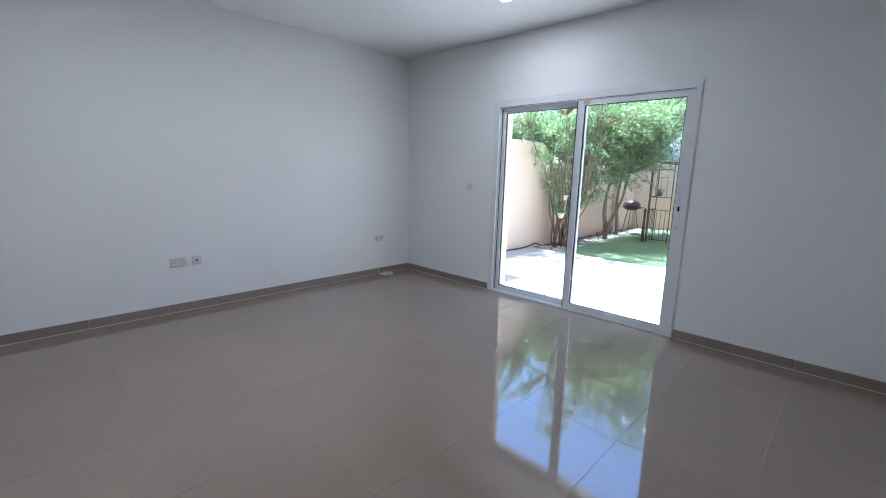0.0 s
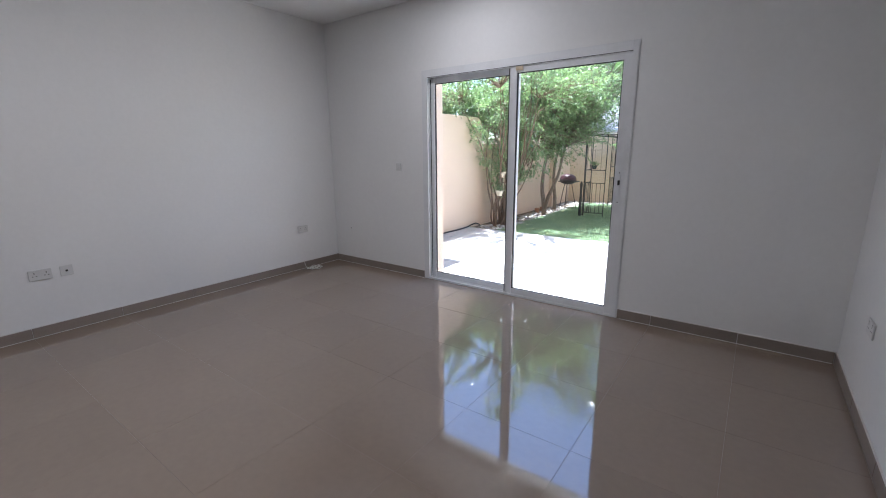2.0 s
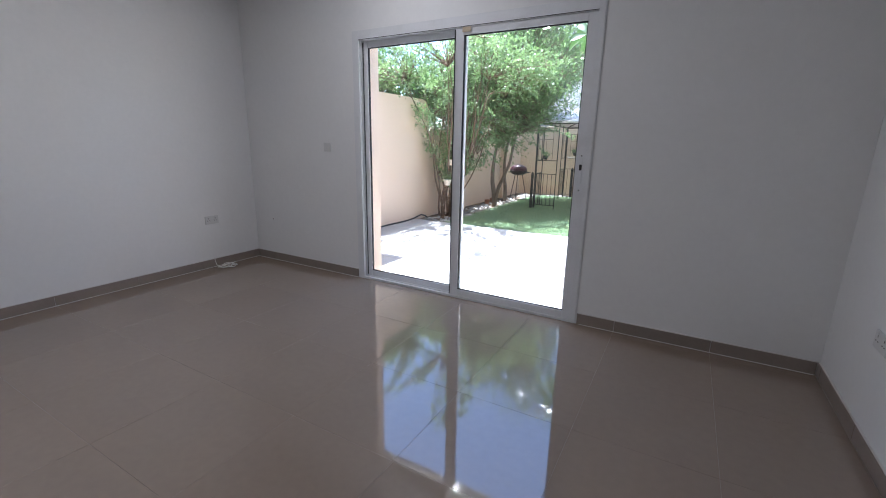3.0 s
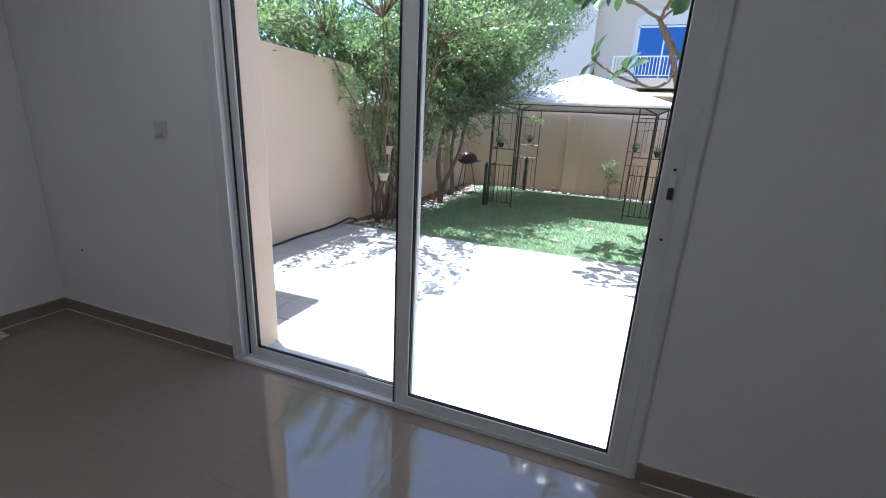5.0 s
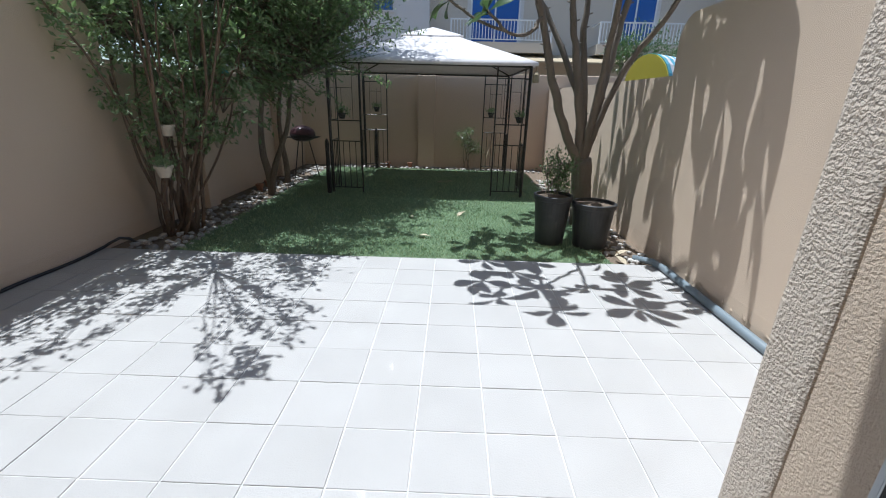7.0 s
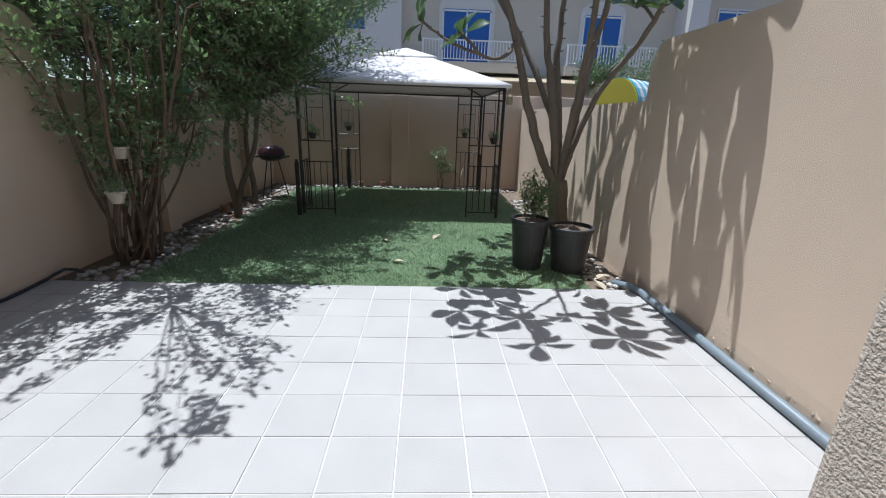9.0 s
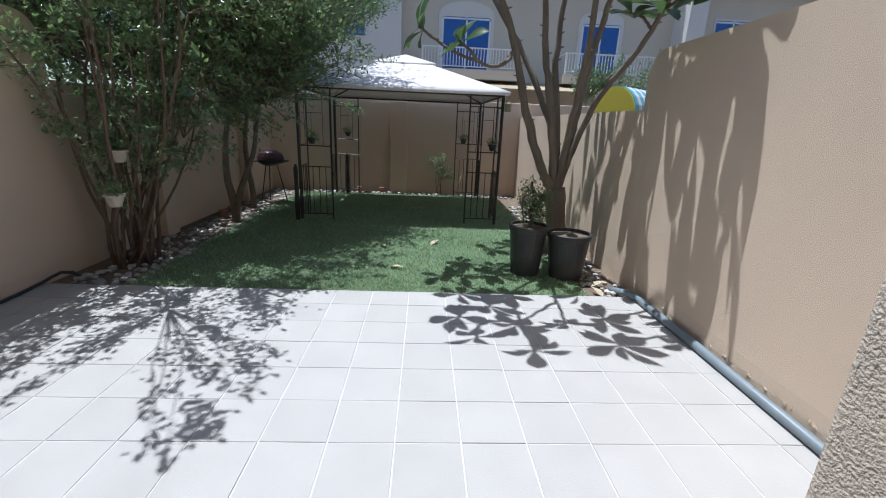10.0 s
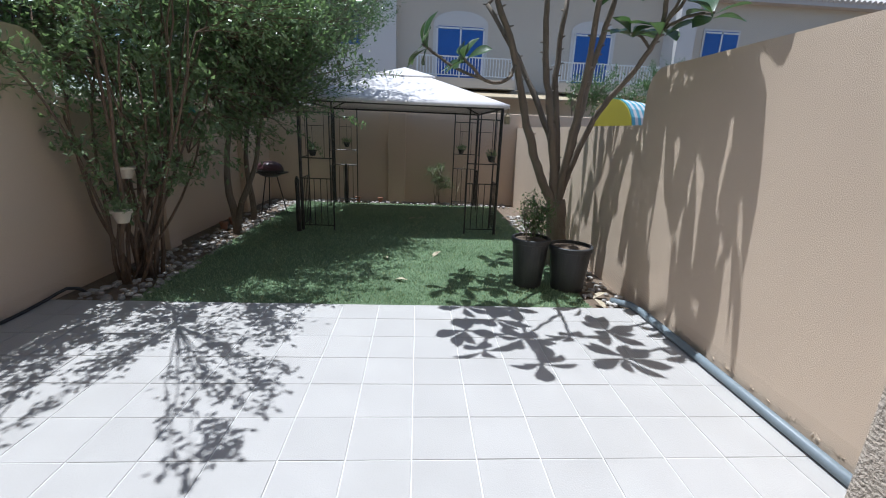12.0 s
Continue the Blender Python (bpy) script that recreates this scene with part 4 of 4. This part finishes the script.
def canopy(x0, x1, y0, y1, z0, hole, z1, sag, drop):
    """Four sagging cloth slopes round a hole, with a short hem."""
    b = bmesh.new()
    cx, cy, n_ = (x0 + x1) / 2, (y0 + y1) / 2, 10
    corners = [(x0, y0), (x1, y0), (x1, y1), (x0, y1)]
    for s in range(4):
        (ax, ay), (bx, by) = corners[s], corners[(s + 1) % 4]
        grid = []
        for j in range(7):
            v = j / 6
            row = []
            for i in range(n_ + 1):
                u = i / n_
                ex, ey = ax + (bx - ax) * u, ay + (by - ay) * u
                k = 1 - v * (1 - hole)
                z = z0 + (z1 - z0) * v - sag * math.sin(math.pi * v) * math.sin(math.pi * u) ** 0.6 - 0.006 * math.sin(math.pi * u) * (1 - v)
                row.append(b.verts.new((cx + (ex - cx) * k, cy + (ey - cy) * k, z)))
            grid.append(row)
        hem = [b.verts.new((v.co.x, v.co.y, v.co.z - drop)) for v in grid[0]]
        grid.insert(0, hem)
        for r0, r1 in zip(grid, grid[1:]):
            for i in range(n_):
                b.faces.new((r0[i], r0[i + 1], r1[i + 1], r1[i]))
    bmesh.ops.remove_doubles(b, verts=b.verts[:], dist=0.001)
    bmesh.ops.solidify(b, geom=b.faces[:], thickness=0.003)
    return b


part("canopy", canopy(GX0 - 0.08, GX1 + 0.08, GY0 - 0.08, GY1 + 0.08, H + 0.03, 0.27, H + 0.43, 0.025, 0.045), CANVAS, gz, "off-white canvas roof", True)
part("canopy_cap", canopy(MX - 0.47, MX + 0.47, MY - 0.36, MY + 0.36, H + 0.45, 0.02, H + 0.6, 0.02, 0.03), CANVAS, gz, "small off-white vent cap", True)
struts = bmesh.new()
for cx in (-0.36, 0, 0.36):
    for cy in (-0.26, 0.26):
        tube([(MX + cx, MY + cy, H + 0.37), (MX + cx * 0.9, MY + cy * 0.9, H + 0.47)], 0.008, 5, struts)
part("cap_struts", struts, IRON, gz)
for px, py, pz in ((GX1 - 0.3, GY1 - 0.05, 1.0), (GX1 - 0.05, GY0 + 0.35, 1.0), (GX0 + 0.25, GY1 - 0.05, 1.05), (GX0 + 0.1, GY0 + 0.3, 1.0)):
    hanging_pot(px, py, pz, "dark hanging pot with small plant on the gazebo", int(abs(px * 100)), 0.42, PLASTIC, 0.06)
lantern = tagged(holder("lantern", GX1 + 0.06, GY0 - 0.07, EAVE - 0.22), "small brass lantern hanging at the canopy corner", "lantern")
part("cage", lathe([(0.035, 0), (0.045, 0.01), (0.045, 0.1), (0.02, 0.14), (0.005, 0.17)], 6), AWNING, lantern)
part("hook", tube([(0, 0, 0.165), (0, 0, 0.24)], 0.003, 5), IRON, lantern)
for px, py in ((GX0 - 0.02, GY0 - 0.14), (GX0 + 0.25, GY1 - 0.18)):
    cl = tagged(holder("tied_curtain", px, py, GROUND), "dark rolled cloth tied to the gazebo post", "curtain")
    part("cloth", lathe([(0.032, 0.02), (0.036, 0.3), (0.026, 0.5), (0.032, 0.72), (0.012, 0.78)], 10), IRON, cl)

pole = [(-0.66, 12.42, GROUND + 0.002), (-0.56, 12.58, 0.35), (-0.47, 12.735, 0.72)]
tagged(link("wooden_pole", tube(pole, 0.011, 8), TAPE, smooth=True), "thin pale wooden pole leaning on the back wall", "pole")

# ---- barbecue by the wall ----
bbq = tagged(holder("barbecue_grill", -3.85, 11.2, GROUND), "plum-coloured kettle barbecue on a metal stand", "barbecue")
part("lid", lathe([(0.21, 0.72), (0.21, 0.74), (0.18, 0.80), (0.1, 0.845), (0.02, 0.86)], 24), PURPLE, bbq, "plum enamel lid", True)
part("kettle", lathe([(0.1, 0.6), (0.17, 0.63), (0.21, 0.69), (0.21, 0.718)], 24), IRON, bbq, smooth=True)
for a in (0, 2.1, 4.2):
    part("leg", tube([(0.1 * math.cos(a), 0.1 * math.sin(a), 0.62), (0.24 * math.cos(a), 0.24 * math.sin(a), 0)], 0.01, 6), IRON, bbq)
part("shelf", block(-0.22, 0.26, -0.14, 0.14, 0.66, 0.68, 0.004), IRON, bbq)

# fallen leaves
leaf_bm = leaf_shape(0.16, 0.06)
leaf_me = bpy.data.meshes.new("fallen_leaf")
leaf_bm.to_mesh(leaf_me)
leaf_bm.free()
leaf_me.materials.append(BROWN_LEAF)
for x, y, a in ((-1.48, 7.85, 60), (-1.72, 8.55, 20), (-1.4, 10.9, 80), (-1.25, 10.95, 70), (-1.1, 8.9, 140), (0.3, 7.55, 30), (0.42, 7.6, 110), (0.22, 7.45, 200)):
    tagged(new("fallen_leaf", leaf_me), "dry curled leaf lying on the turf", "leaf", "fallen leaves").matrix_world = pose(x, y, GROUND + 0.03, 4, 0, a)

# ---- houses beyond ----
HY = 28.0
villa = tagged(holder("villa", 3, HY, 0), "cream two-storey villa with blue windows and white balconies", "house")


def vp(name, bm, material, parent=villa, label=""):
    ob = part(name, bm, material, parent, label)
    if parent is villa:
        seat_in(ob, villa)
    return ob


vp("wall", block(-14, -1.9, HY - 0.6, HY + 8, -0.5, 9.6), HOUSE_WHITE)
vp("wall", block(-1.9, 12.2, HY, HY + 8, -0.5, 9.2), HOUSE)
vp("wall", block(12.2, 13.1, HY - 1.4, HY + 8, -0.5, 9.8), HOUSE_WHITE)
vp("wall", block(13.1, 24, HY - 0.4, HY + 8, -0.5, 8.6), HOUSE)
vp("roof", prism([(HY - 0.7, 9.2), (HY - 0.7, 9.35), (HY + 4, 11.0), (HY + 8, 9.3), (HY + 8, 9.2)], -14.4, 12.3), ROOFING)
parapet = block(13.1, 24, HY - 0.9, HY - 0.4, 8.35, 8.6)
for k in range(36):
    tube([(13.25 + k * 0.3, HY - 0.95, 8.6), (13.25 + k * 0.3, HY + 0.6, 9.3)], 0.12, 6, parapet)
vp("roof", parapet, ROOFING)


def arched(x0, x1, z0, z1, n_=10):
    r = (x1 - x0) / 2
    return [(x0, z0), (x1, z0)] + [((x0 + x1) / 2 + r * math.cos(math.pi * k / n_), z1 + 0.45 * r * math.sin(math.pi * k / n_)) for k in range(n_ + 1)]


def villa_window(x0, x1, z0, z1, y, arch=True):
    o, i = (arched(x0 - 0.18, x1 + 0.18, z0 - 0.1, z1 + 0.1), arched(x0, x1, z0, z1)) if arch else (
        [(x0 - 0.1, z0 - 0.1), (x1 + 0.1, z0 - 0.1), (x1 + 0.1, z1 + 0.1), (x0 - 0.1, z1 + 0.1)], [(x0, z0), (x1, z0), (x1, z1), (x0, z1)])
    if arch:
        i = [(x0, z0), (x1, z0), (x1, z1), (x0, z1)]
    w = vp("window", prism(o, y - 0.06, y - 0.002, "y"), HOUSE_WHITE)
    part("pane", prism(i, y - 0.075, y - 0.062, "y"), BLUE, w, "blue-tinted glazing")
    fr = bmesh.new()
    for fx in ((x0 + x1) / 2,) + ((x0 + 0.03, x1 - 0.03) if arch else ()):
        block(fx - 0.04, fx + 0.04, y - 0.1, y - 0.077, z0, z1, bm=fr)
    block(x0, x1, y - 0.1, y - 0.077, z1 - 0.12, z1 - 0.04, bm=fr)
    part("window_frame", fr, WHITE_METAL, w)


villa_window(0.16, 2.63, 4.05, 6.6, HY)
villa_window(7.4, 9.4, 4.05, 6.6, HY)
villa_window(14.2, 16.0, 5.6, 7.0, HY - 0.4, False)
villa_window(-5.9, -3.7, 5.4, 7.2, HY - 0.6, False)
villa_window(18.5, 20.2, 4.4, 6.6, HY - 0.4)


def balcony(x0, x1, z0):
    slab = vp("balcony", block(x0 - 0.1, x1 + 0.1, HY - 1.5, HY - 0.002, z0 - 0.45, z0), HOUSE)
    rail = block(x0, x1, HY - 1.42, HY - 1.36, z0 + 0.94, z0 + 1.0)
    block(x0, x1, HY - 1.42, HY - 1.36, z0 + 0.1, z0 + 0.14, bm=rail)
    for xx in (x0, x1):
        block(xx - 0.03, xx + 0.03, HY - 1.42, HY - 0.01, z0 + 0.94, z0 + 1.0, bm=rail)
        block(xx - 0.04, xx + 0.04, HY - 1.43, HY - 1.35, z0, z0 + 1.0, bm=rail)
    part("handrail", rail, WHITE_METAL, slab)
    k = int((x1 - x0) / 0.15)
    me = None
    for j in range(1, k):
        if me is None:
            first = part("baluster", block(-0.018, 0.018, -0.018, 0.018, 0.13, 0.95), WHITE_METAL, slab)
            me, ob = first.data, first
        else:
            ob = new("baluster", me)
            ob.parent = slab
        ob.location = (x0 + (x1 - x0) * j / k, HY - 1.39, z0)


balcony(-0.8, 4.04, 4.0)
balcony(6.35, 11.5, 4.0)
vp("awning", prism([(HY - 3.0, 3.0), (HY - 0.01, 3.55), (HY - 0.01, 3.62), (HY - 3.0, 3.07)], 0.5, 8.0), AWNING, villa, "ochre fabric awning")
for wx in (0.5, 5.5):
    vp("door", block(wx, wx + 2.2, HY - 0.05, HY - 0.002, 0, 2.3), BLUE, villa, "blue-tinted glazed door")
far = tagged(holder("far_villa", 30, 44, 0), "pale two-storey villa with ribbed roof in the distance", "house")
for nm, bb, mm in (("wall", block(19, 48, 44, 54, -0.5, 11.6), HOUSE_WHITE), ("roof", prism([(43.2, 11.6), (43.2, 11.9), (48, 14.0), (54.5, 11.8), (54.5, 11.6)], 18.5, 49), ROOFING)):
    seat_in(part(nm, bb, mm, far), far)
for wx in (21, 25, 31, 37):
    w = seat_in(part("window", block(wx, wx + 1.6, 43.9, 43.998, 7.6, 9.6), BLUE, far), far)

# play tent on the other side of the wall
tent = tagged(holder("play_tent", 1.42, 10.3, 0), "yellow and striped blue play tent behind the wall", "tent")
arc = [(0.34 * math.cos(math.pi * k / 12), 1.35 + 0.62 * math.sin(math.pi * k / 12) ** 0.8) for k in range(13)]
part("end_panel", prism([(-0.34, -0.06)] + arc[::-1] + [(0.34, -0.06)], -0.03, 0.0, "y"), YELLOW, tent, "yellow nylon end panel")
for k in range(8):
    part("cloth_strip", prism([(-0.345, -0.06)] + [(u * 1.02, v + 0.012) for u, v in arc[::-1]] + [(0.345, -0.06)], 0.002 + k * 0.1, 0.1 + k * 0.1, "y"), (STRIPE, CANVAS)[k % 2], tent)
tent.rotation_euler = (0, 0, radians(-50))

# ---- patio pavers and floor tiles, piece by piece ----
pave = structure(link("pavement", block(GL, GR, OUTER - 0.2, LAWN, GROUND - 0.06, GROUND - 0.004), JOINT), "pale square concrete pavers with sandy joints", "pavement")
sizes_made = {}


def piece(name, w, d, h, bevel, material, parent, x, y, z, tilt=0.0):
    key = (name, round(w, 3), round(d, 3))
    if key not in sizes_made:
        b = block(-w / 2, w / 2, -d / 2, d / 2, -h, 0)
        top = [e for e in b.edges if e.verts[0].co.z > -h / 2 and e.verts[1].co.z > -h / 2]
        bmesh.ops.bevel(b, geom=top, offset=bevel, segments=1, affect="EDGES")
        me = bpy.data.meshes.new(name)
        b.to_mesh(me)
        b.free()
        me.materials.append(material)
        sizes_made[key] = me
    ob = new(name, sizes_made[key])
    ob.parent = parent
    ob.location = (x, y, z)
    ob.rotation_euler = (random.uniform(-tilt, tilt), random.uniform(-tilt, tilt), 0)


def cuts(a, b, phase, step):
    inner = [phase + step * k for k in range(-60, 60)]
    return [a] + [c_ for c_ in inner if a + 0.02 < c_ < b - 0.02] + [b]


xs, ys = cuts(GL, GR, -1.405, 0.3), cuts(OUTER + 0.03, LAWN, 4.92, 0.3)
for x0, x1 in zip(xs, xs[1:]):
    for y0, y1 in zip(ys, ys[1:]):
        piece("paver", x1 - x0 - 0.006, y1 - y0 - 0.005, 0.03, 0.0015, PAVER, pave, (x0 + x1) / 2, (y0 + y1) / 2, GROUND + random.uniform(-0.001, 0.0015), 0.003)
xs, ys = cuts(LEFT + 0.012, RIGHT - 0.012, 0.10, 0.6), cuts(BACK, DOORWALL - 0.0125, 2.77, 0.6)
for x0, x1 in zip(xs, xs[1:]):
    for y0, y1 in zip(ys, ys[1:]):
        piece("floor_tile", x1 - x0 - 0.0016, y1 - y0 - 0.0016, 0.01, 0.0005, PORCELAIN, floor, (x0 + x1) / 2, (y0 + y1) / 2, 0.0, 0.0006)
piece("threshold", DX1 - DX0 - 0.01, 0.118, 0.01, 0.001, PORCELAIN, floor, (DX0 + DX1) / 2, DOORWALL + 0.05, -0.0005)

villa.location.x -= 0.75
